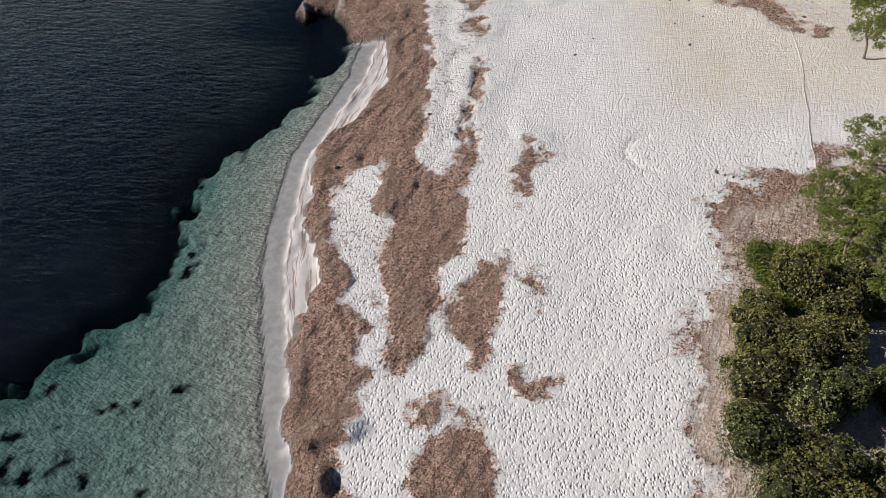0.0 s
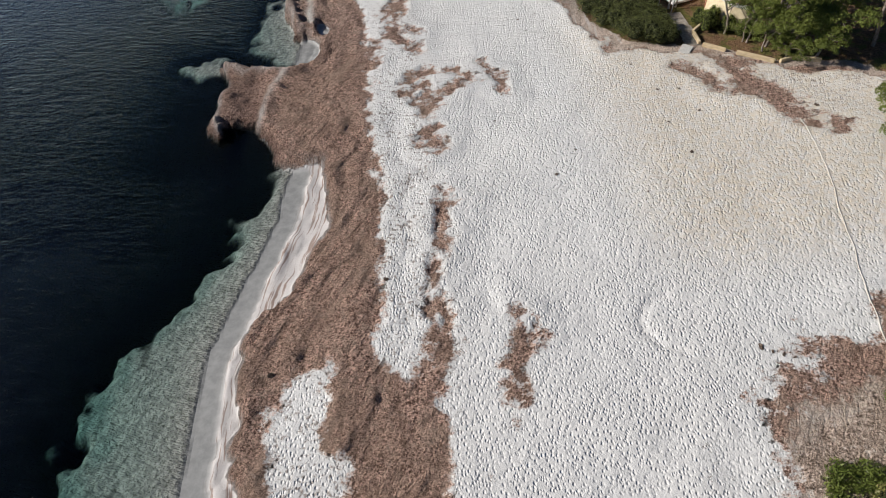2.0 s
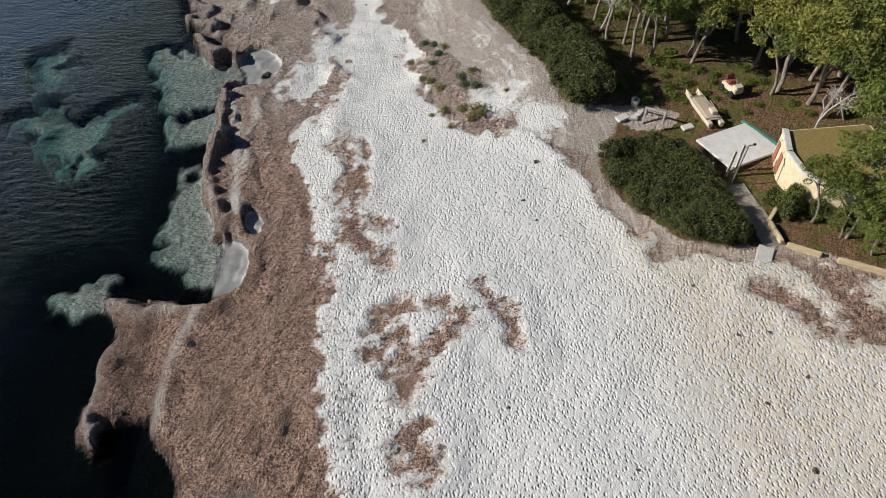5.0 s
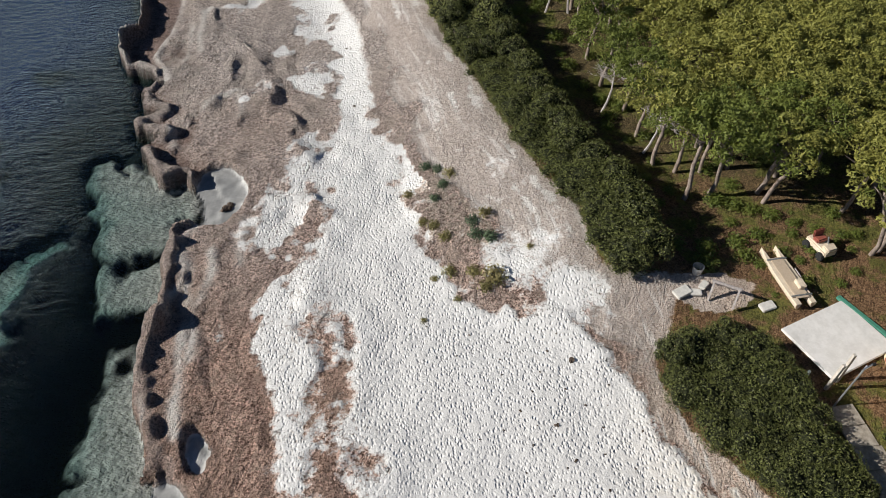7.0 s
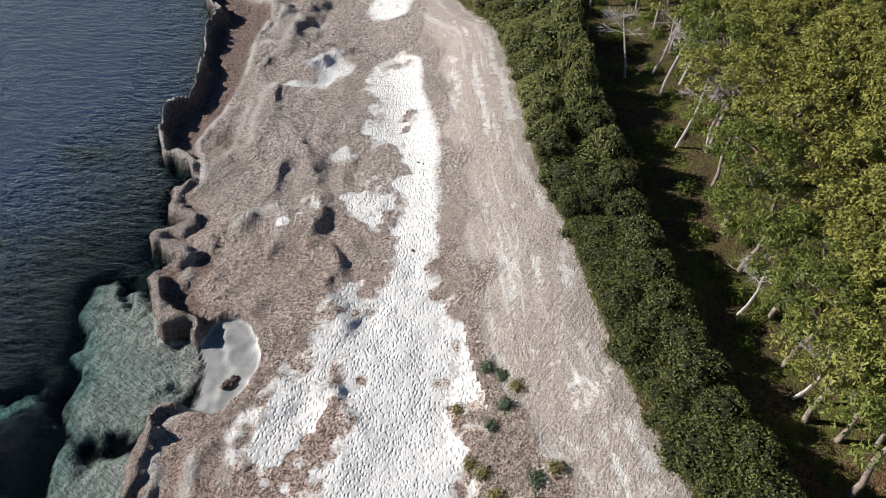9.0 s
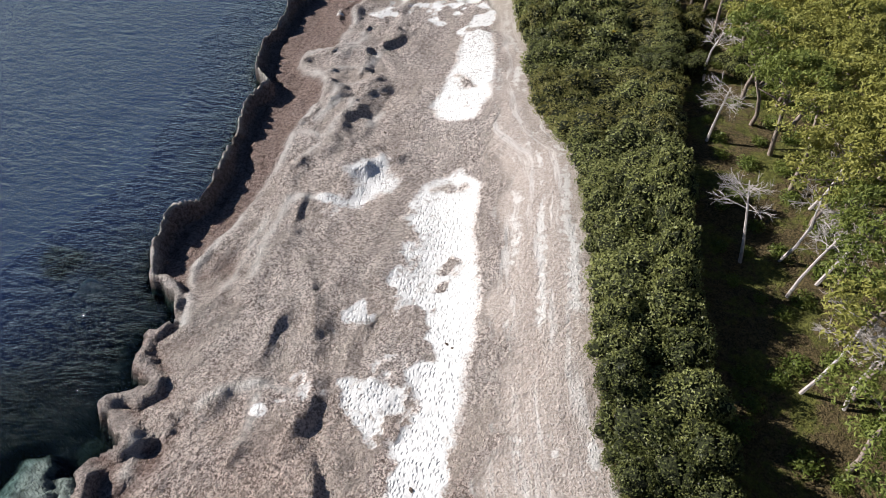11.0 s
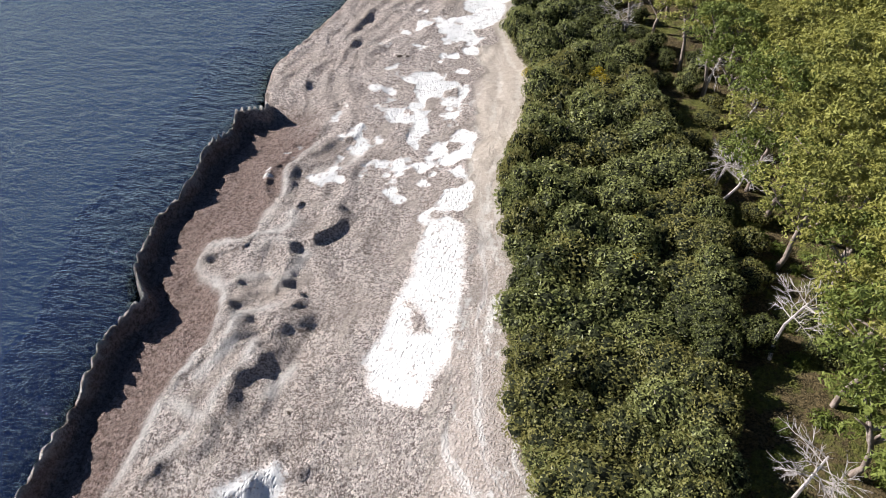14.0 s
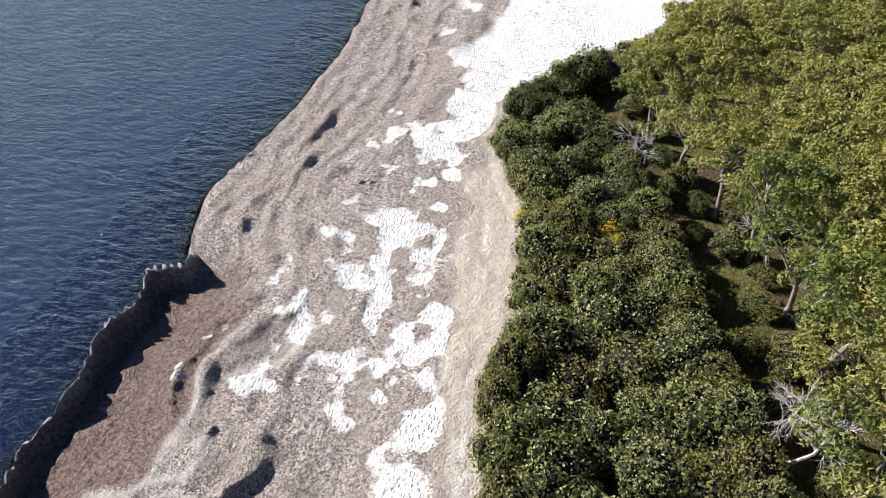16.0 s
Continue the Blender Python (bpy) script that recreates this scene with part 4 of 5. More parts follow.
def leaves(rng, centres, normals, long, wide, loose=0.6):
    """Small leaf sprays, each a blade turned loosely along the normal."""
    n = len(centres)
    nrm = normals + rng.normal(0, loose, (n, 3))
    nrm /= np.linalg.norm(nrm, axis=1, keepdims=True) + 1e-9
    side = np.cross(nrm, rng.normal(0, 1, (n, 3)))
    side /= np.linalg.norm(side, axis=1, keepdims=True) + 1e-9
    other = np.cross(nrm, side)
    a = (long * rng.uniform(0.6, 1.3, n))[:, None] * side
    b = (wide * rng.uniform(0.6, 1.3, n))[:, None] * other
    tri = np.stack([centres - a * 0.6 - b, centres + a * 1.2, centres - a * 0.6 + b], 1).reshape(-1, 3)
    return [tuple(v) for v in tri], [(3 * i, 3 * i + 1, 3 * i + 2) for i in range(n)]


def ball_points(rng, count, low=-0.2):
    v = rng.normal(0, 1, (count * 2, 3))
    v /= np.linalg.norm(v, axis=1, keepdims=True)
    return v[v[:, 2] > low][:count]


# ---- plant materials ----
def leaf_material(name, dark, light, tip, shine=0.45):
    n = Nodes(name)
    own = n.add("ShaderNodeNewGeometry").outputs["Random Per Island"]
    colour = n.mix(n.ramp(own, 0.0, 1.0), dark, light)
    colour = n.mix(n.ramp(n.noise(1.3, 3), 0.42, 0.68, 0, 0.7), colour, tip)
    colour = n.mix(n.ramp(n.random(), 0.0, 1.0, 0.0, 0.4), colour, tip)
    n.bsdf.inputs["Transmission Weight"].default_value = 0.0
    soft = n.add("ShaderNodeBsdfTranslucent", Color=colour)
    n.done(colour, shine)
    both = n.add("ShaderNodeMixShader")
    both.inputs[0].default_value = 0.3
    n.tree.links.new(n.bsdf.outputs[0], both.inputs[1])
    n.tree.links.new(soft.outputs[0], both.inputs[2])
    n.tree.links.new(both.outputs[0], n.out.inputs["Surface"])
    return n.material


def plain(name, a, b, scale=6.0, rough=0.8, bump=0.01, stretch=(1, 1, 1), metal=0.0):
    """A surface of two near tones with grain and a little relief."""
    n = Nodes(name)
    at = n.sized(stretch)
    grain, spots = n.noise(scale, 6, 0.65, at), n.noise(scale * 0.2, 4)
    colour = n.mix(n.ramp(grain, 0.3, 0.7), a, b)
    colour = n.mix(n.ramp(spots, 0.52, 0.75, 0, 0.35), colour, tuple(0.6 * c for c in a))
    return n.done(colour, rough, n.bump(grain, bump), metal)


MASTIC = leaf_material("mastic leaf", (0.032, 0.041, 0.013), (0.33, 0.345, 0.125), (0.25, 0.26, 0.08))
DARK_MASTIC = leaf_material("dark mastic leaf", (0.016, 0.022, 0.007), (0.19, 0.205, 0.068), (0.13, 0.142, 0.04))
BROOM = leaf_material("olive leaf", (0.07, 0.08, 0.022), (0.26, 0.25, 0.08), (0.24, 0.215, 0.065))
PINE = leaf_material("pine needles", (0.11, 0.125, 0.025), (0.33, 0.325, 0.085), (0.33, 0.31, 0.075), 0.6)
GREEN_PINE = leaf_material("green pine needles", (0.06, 0.08, 0.017), (0.20, 0.235, 0.055), (0.19, 0.22, 0.045), 0.6)
BLOSSOM = leaf_material("yellow blossom", (0.35, 0.26, 0.02), (0.62, 0.48, 0.03), (0.55, 0.42, 0.02))
SEA_TUFT = leaf_material("blue-green tuft", (0.06, 0.09, 0.05), (0.17, 0.22, 0.13), (0.12, 0.17, 0.09))
DRY_TUFT = leaf_material("dry tuft", (0.16, 0.13, 0.06), (0.36, 0.31, 0.15), (0.30, 0.28, 0.10))
GRASS = leaf_material("grass blade", (0.06, 0.09, 0.015), (0.18, 0.22, 0.05), (0.16, 0.18, 0.04))
BARK = plain("pine bark", (0.14, 0.105, 0.085), (0.34, 0.28, 0.235), 9, 0.9, 0.03, (1, 1, 0.35))
DEAD = plain("bleached dead wood", (0.30, 0.265, 0.245), (0.54, 0.49, 0.46), 8, 0.85, 0.02, (1, 1, 0.3))
# near-black colour stands in for the shade inside the bushes
SHADE_HEART = plain("shade-dark bush heart", (0.012, 0.015, 0.005), (0.034, 0.038, 0.014), 16, 0.95, 0.05)
WEED = plain("dry seagrass wad", (0.05, 0.035, 0.026), (0.20, 0.15, 0.115), 14, 0.95, 0.08)


# ---- plants ----
def bush_mesh(name, seed, radius, height, count, leaf, material):
    """A dense, lumpy dome of leaf sprays over a heart painted shade-dark."""
    rng = np.random.RandomState(seed)
    lobes = [((0, 0, height * 0.36), radius * 0.78, height * 0.6)]
    for k in range(17):
        a, r = rng.uniform(0, 2 * math.pi), radius * math.sqrt(rng.uniform(0.06, 0.66))
        s = radius * rng.uniform(0.17, 0.40)
        top = height * (0.90 - 0.55 * (r / radius) ** 2) + rng.uniform(-0.18, 0.14) * height
        lobes.append(((r * math.cos(a), r * math.sin(a), top - s), s, s * rng.uniform(0.8, 1.1)))
    total = sum(s * s for _, s, _ in lobes)
    pieces, centres, normals = [], [], []
    for c, s, h in lobes:
        v = ball_points(rng, int(count * 1.35 * s * s / total) + 5, -0.55)
        p = np.array(c) + v * np.array([s, s, h]) * rng.uniform(0.80, 1.08, (len(v), 1))
        keep = p[:, 2] > 0.03
        for c2, s2, h2 in lobes:
            if c2 != c:
                keep &= (np.square((p - np.array(c2)) / np.array([s2, s2, h2])).sum(1) > 0.62)
        centres.append(p[keep])
        normals.append(v[keep])
    pieces.append(leaves(rng, np.concatenate(centres), np.concatenate(normals), leaf, leaf * 0.62, 0.75))
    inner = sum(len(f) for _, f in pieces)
    # the heart, coloured near black in place of inner shade
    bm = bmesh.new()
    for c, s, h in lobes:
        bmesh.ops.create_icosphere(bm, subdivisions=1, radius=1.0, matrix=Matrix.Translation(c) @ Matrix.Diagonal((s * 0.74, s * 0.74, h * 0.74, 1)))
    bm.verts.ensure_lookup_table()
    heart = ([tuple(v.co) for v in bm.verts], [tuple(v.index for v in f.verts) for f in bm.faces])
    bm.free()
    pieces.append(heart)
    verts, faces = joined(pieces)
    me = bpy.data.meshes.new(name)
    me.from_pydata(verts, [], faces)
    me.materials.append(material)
    me.materials.append(SHADE_HEART)
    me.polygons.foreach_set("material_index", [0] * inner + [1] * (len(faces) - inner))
    return me


def stems_mesh(seed, height):
    rng = random.Random(seed)
    limbs = []
    for k in range(5):
        a = rng.uniform(0, 6.28)
        limbs.append(tube([(0.05 * k, 0, -0.1), (0.25 * math.cos(a), 0.25 * math.sin(a), height * 0.3), (0.5 * math.cos(a), 0.5 * math.sin(a), height * 0.62)], (0.05, 0.04, 0.015), 5))
    me = bpy.data.meshes.new("stems")
    verts, faces = joined(limbs)
    me.from_pydata([tuple(v) for v in verts], [], faces)
    me.materials.append(BARK)
    return me


def bushes(seed, count, material, leaves_each=2700, leaf=0.046):
    return [(bush_mesh("foliage", seed + k, 1.0, 1.6 + 0.12 * k, leaves_each, leaf, material), stems_mesh(seed + k, 1.0)) for k in range(count)]


BUSHES = bushes(10, 3, MASTIC)
OLIVE_BUSHES = bushes(20, 2, BROOM)
DARK_BUSHES = bushes(30, 3, DARK_MASTIC)
LIGHT_BUSHES = bushes(40, 2, GREEN_PINE, 1600, 0.055)


def shrub(x, y, radius, height, seed, label, group, kinds=None, name="shrub"):
    rng = random.Random(seed)
    if kinds is None:                                                # the thicket is darker in the south
        kinds = DARK_BUSHES if 50 < y < 84 + 8 * rng.random() else BUSHES
        if 102 < y < 109 and rng.random() < 0.7:                     # heath grows among the mastic
            kinds = OLIVE_BUSHES
        elif 109 < y < 150 and rng.random() < 0.45:
            kinds = OLIVE_BUSHES if 113 < y < 130 else DARK_BUSHES
    foliage, stems = kinds[rng.randrange(len(kinds))]
    ob = thing(name, (x, y, height_at(x, y) - 0.05), label, "shrub", group, rng.uniform(0, 360))
    for mesh_name, mesh in (("foliage", foliage), ("stems", stems)):
        piece = new(mesh_name, mesh)
        piece.parent = ob
        piece.scale = (radius, radius * rng.uniform(0.88, 1.1), height / (1.6 if mesh_name == "foliage" else 1.0))
    return ob


def hedge_edge(y):
    return float(hedge_line(y))


def hedge_back(y):
    return float(np.interp(y, [66, 70, 72, 75, 80, 86, 91, 96, 104, 108, 112, 118, 124, 130, 136, 141, 144.5, 150, 180], [15.4, 15.6, 15.5, 14.4, 13.4, 12.4, 11.4, 10.8, 10.4, 10.7, 11, 10.5, 8.0, 6.4, 3.6, 1.6, 2.5, 7.5, 17]))


def hedge_top(y):
    """Height of the thicket's top over the sea."""
    return float(np.interp(y, [66, 72, 78, 84, 90, 96, 104, 110, 118, 124, 130, 137, 160], [4.0, 4.0, 3.9, 4.3, 5.2, 5.8, 5.3, 4.5, 4.7, 4.3, 3.9, 3.7, 4.0]))


def pine_edge(y):
    return float(np.interp(y, [30, 62, 66, 72, 75.5, 79, 82.5, 87, 92, 96, 99, 104.6, 109, 111.5, 114.3, 116, 120, 125, 132, 137, 141, 147, 152, 180],
                           [25, 25, 20.0, 17.8, 17.0, 17.2, 16.0, 16.4, 16.8, 16.8, 15.9, 13.9, 13.5, 14.4, 13.2, 11.9, 11.4, 11.5, 7.8, 4.6, 3.4, 8, 11, 20]))


def scatter(seed, want, spacing, lo, hi, inside):
    """Random places, kept apart."""
    rng = random.Random(seed)
    kept = []
    for _ in range(want * 60):
        x, y = rng.uniform(lo[0], hi[0]), rng.uniform(lo[1], hi[1])
        if inside(x, y) and all((x - a) ** 2 + (y - b) ** 2 > spacing ** 2 for a, b in kept):
            kept.append((x, y))
            if len(kept) >= want:
                break
    return kept


# the front row stands along the edge of the track, the rest fills the thicket behind
rng = random.Random(5)
y = 67.2
while y < 158:
    r = rng.uniform(0.85, 1.5)
    x = hedge_edge(y) + r * 0.92
    shrub(x, y, r * 1.12, max(1.0, (hedge_top(y) - height_at(x, y)) * rng.uniform(0.65, 1.2)), 100 + int(y * 10), "dark green mastic shrub in a dense thicket along the track", "thicket shrubs")
    y += r * 1.1
for k, (x, y) in enumerate(scatter(8, 120, 1.62, (-3, 66), (22, 152), lambda x, y: hedge_edge(y) + 1.7 < x < hedge_back(y) - 1.2 and y > 67.4)):
    shrub(x, y, rng.uniform(1.2, 2.0), max(1.3, (hedge_top(y) - height_at(x, y)) * rng.uniform(0.9, 1.4)), 900 + k, "tall dark green mastic shrub inside the thicket", "thicket shrubs")
y = 67.6
while y < 136:
    x = hedge_back(y) - 0.8
    shrub(x, y, rng.uniform(1.1, 1.4), max(1.8, (hedge_top(y) - height_at(x, y)) * rng.uniform(1.4, 1.7)), 1100 + int(y * 10), "tall dark green mastic shrub at the back of the thicket", "thicket shrubs")
    y += rng.uniform(1.3, 1.9)
# the island of mastic before the yard
ISLAND = [(13.0, 62), (13.0, 59.7), (13.9, 57.4), (15.5, 55.2), (17.8, 54.5), (19.1, 54.9), (19.4, 57), (19.3, 59), (19.0, 60.8), (18.7, 62.6), (17.6, 63.5), (15.3, 63.6), (13.6, 63.0)]
for k, (x, y) in enumerate(scatter(9, 34, 0.9, (13, 54), (20.5, 64), lambda x, y: edge_distance(ISLAND, np.array([x]), np.array([y]))[0] > 0.85)):
    shrub(x, y, rng.uniform(0.95, 1.25), rng.uniform(1.15, 1.6), 1300 + k, "dark green mastic shrub in a rounded clump beside the yard", "yard shrubs")
for k, (x, y) in enumerate(scatter(14, 30, 1.6, (2, 111), (17, 146), lambda x, y: hedge_back(y) + 0.6 < x < pine_edge(y) + 1.5)):
    shrub(x, y, rng.uniform(0.6, 1.15), rng.uniform(0.7, 1.7), 1400 + k, "small green shrub in the clearing behind the thicket", "clearing shrubs")
# scrub at the south end
for k, (x, y) in enumerate(scatter(12, 50, 1.25, (10.5, 2), (22, 22), lambda x, y: x > float(np.interp(y, [-2, 10, 13, 14.8, 16.5, 18.5, 20, 22], [9.4, 10.8, 11.4, 12.6, 12.2, 12.8, 14.2, 16]))) ):
    shrub(x, y, rng.uniform(1.15, 1.7), rng.uniform(1.5, 2.7), 1500 + k, "olive green shrub in the scrub behind the beach", "scrub shrubs", OLIVE_BUSHES + DARK_BUSHES[:2] + BUSHES[:1])


for k, (x, y, r, h) in enumerate([(21.2, 57.2, 0.6, 1.3), (21.5, 56.5, 0.75, 1.6), (22.1, 57.0, 0.6, 1.5), (22.7, 55.9, 0.6, 1.3), (23.6, 55.2, 0.6, 1.3)]):
    shrub(x, y, r, h, 1700 + k, "bright green young pine growth before the kiosk", "kiosk shrubs", LIGHT_BUSHES, "young_pine")


def pine_crown(seed, radius, clumps=48, tufts=84):
    rng = np.random.RandomState(seed)
    centres, normals = [], []
    for k in range(clumps):
        a, q = rng.uniform(0, 2 * math.pi), math.sqrt(rng.uniform(0.0, 1.0))
        r = radius * q * rng.uniform(0.8, 1.0)
        z = radius * 0.42 * math.sqrt(max(0.0, 1 - (0.94 * q) ** 2)) + rng.uniform(-0.22, 0.16)
        s = rng.uniform(0.24, 0.44)
        v = ball_points(rng, tufts, -0.35)
        centres.append(np.array((r * math.cos(a), r * math.sin(a), z)) + v * np.array([s, s, s * 0.62]) * rng.uniform(0.72, 1.05, (len(v), 1)))
        normals.append(v * 0.7 + np.array((0, 0, 0.3)))
    me = bpy.data.meshes.new("crown")
    v, f = leaves(rng, np.concatenate(centres), np.concatenate(normals), 0.09, 0.033, 0.7)
    me.from_pydata(v, [], f)
    return me


def pine_trunk(seed, height, radius, lean=0.8, limbs=6):
    rng = random.Random(seed)
    a = rng.uniform(0, 6.28)
    bend = [(lean * (t ** 1.5) * math.cos(a) + 0.1 * rng.uniform(-1, 1), lean * (t ** 1.5) * math.sin(a) + 0.1 * rng.uniform(-1, 1), height * t - 0.1) for t in (0, 0.2, 0.45, 0.7, 0.92)]
    pieces = [tube(bend, (0.115, 0.095, 0.085, 0.07, 0.045), 7)]
    for k in range(limbs):
        t = rng.uniform(0.5, 0.88)
        b = rng.uniform(0, 6.28)
        base = Vector((lean * t ** 1.5 * math.cos(a), lean * t ** 1.5 * math.sin(a), height * t - 0.1))
        out = Vector((math.cos(b), math.sin(b), 0)) * radius * rng.uniform(0.5, 0.85)
        tip = Vector((out.x, out.y, height * rng.uniform(0.88, 1.0)))
        pieces.append(tube([base, base * 0.55 + tip * 0.45 + Vector((0, 0, 0.15)), tip], (0.065, 0.045, 0.015), 5))
    me = bpy.data.meshes.new("trunk")
    v, f = joined(pieces)
    me.from_pydata([tuple(p) for p in v], [], f)
    for p in me.polygons:
        p.use_smooth = True
    me.materials.append(BARK)
    return me, bend[-1]


PINES = []
for k in range(6):
    trunk_mesh, top = pine_trunk(60 + k, 4.4, 2.0, 0.4 + 0.25 * k % 0.9)
    crown_mesh = pine_crown(70 + k, 2.05)
    crown_mesh.materials.append(PINE if k % 3 else GREEN_PINE)
    PINES.append((trunk_mesh, crown_mesh))


def pine(x, y, size, seed, label="stone pine with a broad olive green crown", group="pine grove", low=0.0):
    rng = random.Random(seed)
    trunk_mesh, crown_mesh = PINES[seed % len(PINES)]
    ob = thing("pine_tree", (x, y, height_at(x, y)), label, "tree", group, rng.uniform(0, 360))
    trunk = new("trunk", trunk_mesh)
    crown = new("crown", crown_mesh)
    trunk.parent = crown.parent = ob
    high = rng.uniform(0.9, 1.12)
    trunk.scale = (size, size, high * (1 - low / 4.0))
    crown.scale = (size, size, size * rng.uniform(0.85, 1.15))
    crown.location = (0, 0, 4.2 * high - 0.55 - low)
    return ob


def grove_place(x, y):
    if x < pine_edge(y) + 0.4:
        return False
    return not (y < 71 and x < 25.5)


y = 71.5
while y < 138:
    pine(pine_edge(y) + rng.uniform(0.3, 0.9), y, rng.uniform(1.05, 1.3), 2001 + 3 * int(y) + rng.randrange(2))
    y += rng.uniform(2.2, 3.0)
for k, (x, y) in enumerate(scatter(31, 264, 1.8, (3, 64), (42, 164), lambda x, y: grove_place(x, y) and (x > pine_edge(y) + 2.2 or y > 138) and x < pine_edge(y) + 17)):
    pine(x, y, rng.uniform(1.05, 1.5), 3001 + 3 * (k // 2) + k % 2)
for k, (x, y, s) in enumerate([(19.7, 26.3, 0.8), (23.0, 30.2, 0.9), (18.9, 22.9, 0.75), (20.2, 21.8, 0.9), (19.6, 19.7, 0.8), (21.9, 27.3, 1.0), (21.4, 24.4, 1.1), (27.0, 41.0, 0.9), (28.8, 43.6, 1.2), (18.7, 25.6, 0.8), (18.9, 24.0, 0.75)]):
    pine(x, y, s, 3498 + 3 * k, "young bright green pine at the edge of the sand", "edge pines", 1.9)
for k, (x, y, s) in enumerate([(26.2, 57.4, 1.3), (28.6, 59.5, 1.3), (28.2, 55.2, 1.25), (25.2, 53.4, 1.0), (18.6, 73.6, 1.1), (19.8, 71.6, 1.2), (21.4, 73.4, 1.3), (22.2, 70.6, 1.2), (23.6, 72.2, 1.2), (30.6, 62.0, 1.4), (27.4, 63.6, 1.2), (31.0, 57.0, 1.4), (31.5, 52.6, 1.3), (25.6, 66.2, 1.1), (28.6, 67.2, 1.3), (31.6, 67.0, 1.3)]):
    pine(x, y, s, 3600 + 3 * k, "green pine leaning over the yard", "yard pines")


for k, (x, y, s, low) in enumerate([(24.4, 55.3, 1.0, 0.2), (26.2, 54.9, 1.3, 0.0), (22.8, 56.4, 0.6, 1.7), (22.6, 55.6, 0.8, 1.4), (23.6, 54.3, 0.72, 1.7), (24.6, 53.6, 0.85, 1.6), (25.6, 52.5, 0.85, 2.2), (26.6, 53.7, 1.1, 1.2), (27.3, 51.8, 0.9, 2.2), (28.6, 52.8, 1.1, 1.4), (24.6, 57.0, 0.7, 0.9), (24.1, 53.0, 0.62, 2.7), (25.3, 51.9, 0.7, 2.8), (26.4, 52.3, 0.8, 2.5), (23.3, 54.4, 0.5, 2.5)]):
    pine(x, y, s, 3702 + 3 * k, "young green pine with low branches before the kiosk", "yard pines", low)


def dead_tree(x, y, height, seed, lean=(0.6, 0.3)):
    """A bleached trunk with a fan of bare twigs."""
    rng = random.Random(seed)
    ob = thing("dead_pine", (x, y, height_at(x, y)), "bleached dead pine with bare grey branches", "tree", "dead pines")
    bow = rng.uniform(-0.35, 0.35)
    line = [Vector((lean[0] * t ** 1.3 + bow * math.sin(3.1 * t), lean[1] * t ** 1.3 - 0.6 * bow * math.sin(3.1 * t), height * t - 0.1)) for t in (0, 0.3, 0.6, 1.0)]
    part("trunk", joined([tube(line, (0.085, 0.07, 0.055, 0.03), 6)]), DEAD, ob)
    twigs = []

    def grow(base, way, length, thick, depth):
        mid = base + way * length * 0.5 + Vector((rng.uniform(-0.1, 0.1), rng.uniform(-0.1, 0.1), 0.03)) * length
        tip = base + way * length
        twigs.append(tube([base, mid, tip], (thick, thick * 0.7, thick * 0.3), 4))
        if depth:
            for _ in range(rng.randint(4, 5)):
                turn = Vector((rng.gauss(0, 0.55), rng.gauss(0, 0.55), rng.gauss(0.06, 0.3)))
                grow(base + (tip - base) * rng.uniform(0.35, 1.0), (way + turn).normalized(), length * rng.uniform(0.5, 0.75), max(thick * 0.55, 0.009), depth - 1)

    for k in range(13):
        a = rng.uniform(0, 6.28)
        grow(line[2].lerp(line[3], rng.uniform(0.1, 1.0)), Vector((math.cos(a), math.sin(a), rng.uniform(-0.05, 0.55))).normalized(), rng.uniform(0.55, 1.0), 0.02, 2)
    part("bare_crown", joined(twigs), DEAD, ob)
    return ob


for k, (x, y, h, lean) in enumerate([(9.7, 129.8, 2.6, (0.3, 0.2)), (4.3, 134.6, 2.4, (-0.4, 0.5)), (11.3, 126.8, 2.6, (0.9, 0.5)), (10.2, 119.6, 2.8, (0.8, -0.2)),
                                     (13.4, 95.9, 3.6, (-0.6, 1.3)), (15.0, 96.3, 3.4, (0.7, 0.8)), (12.1, 104.0, 3.0, (0.4, 0.6)), (12.2, 110.4, 3.0, (0.4, 0.5)), (10.0, 120.2, 2.6, (0.5, 0.5)),
                                     (15.2, 94.4, 3.8, (1.1, 0.6)), (15.3, 89.8, 4.2, (0.7, 0.4)), (16.8, 89.4, 4.2, (0.8, 0.5)), (16.3, 79.5, 2.6, (0.5, 0.4)), (17.4, 75.3, 2.4, (0.6, 0.2)),
                                     (16.6, 99.8, 3.4, (0.8, 0.9)), (16.4, 95.2, 4.0, (1.0, 0.4)), (26.4, 62.6, 2.8, (0.6, -0.6))]):
    dead_tree(x, y, h, 4000 + k, lean)


# plants of the little dune, and blossom in the thicket
def tuft_mesh(seed, count, leaf, material):
    rng = np.random.RandomState(seed)
    v = ball_points(rng, count, 0.0)
    me = bpy.data.meshes.new("foliage")
    verts, faces = leaves(rng, v * np.array([0.5, 0.5, 0.45]) * rng.uniform(0.3, 1.0, (len(v), 1)), v, leaf, leaf * 0.4, 0.7)
    me.from_pydata(verts, [], faces)
    me.materials.append(material)
    return me


TUFTS = {"blue": tuft_mesh(1, 260, 0.09, SEA_TUFT), "dry": tuft_mesh(2, 240, 0.10, DRY_TUFT), "gold": tuft_mesh(3, 420, 0.07, BLOSSOM), "grass": tuft_mesh(4, 420, 0.075, GRASS)}


def tuft(x, y, size, kind, label, group, lift=0.0):
    ob = thing("tuft", (x, y, height_at(x, y) - 0.03 + lift), label, "plant", group, (x * 977 + y * 331) % 360)
    blades = new("foliage", TUFTS[kind])
    blades.parent = ob
    blades.scale = (size, size, size * 0.9)
    return ob


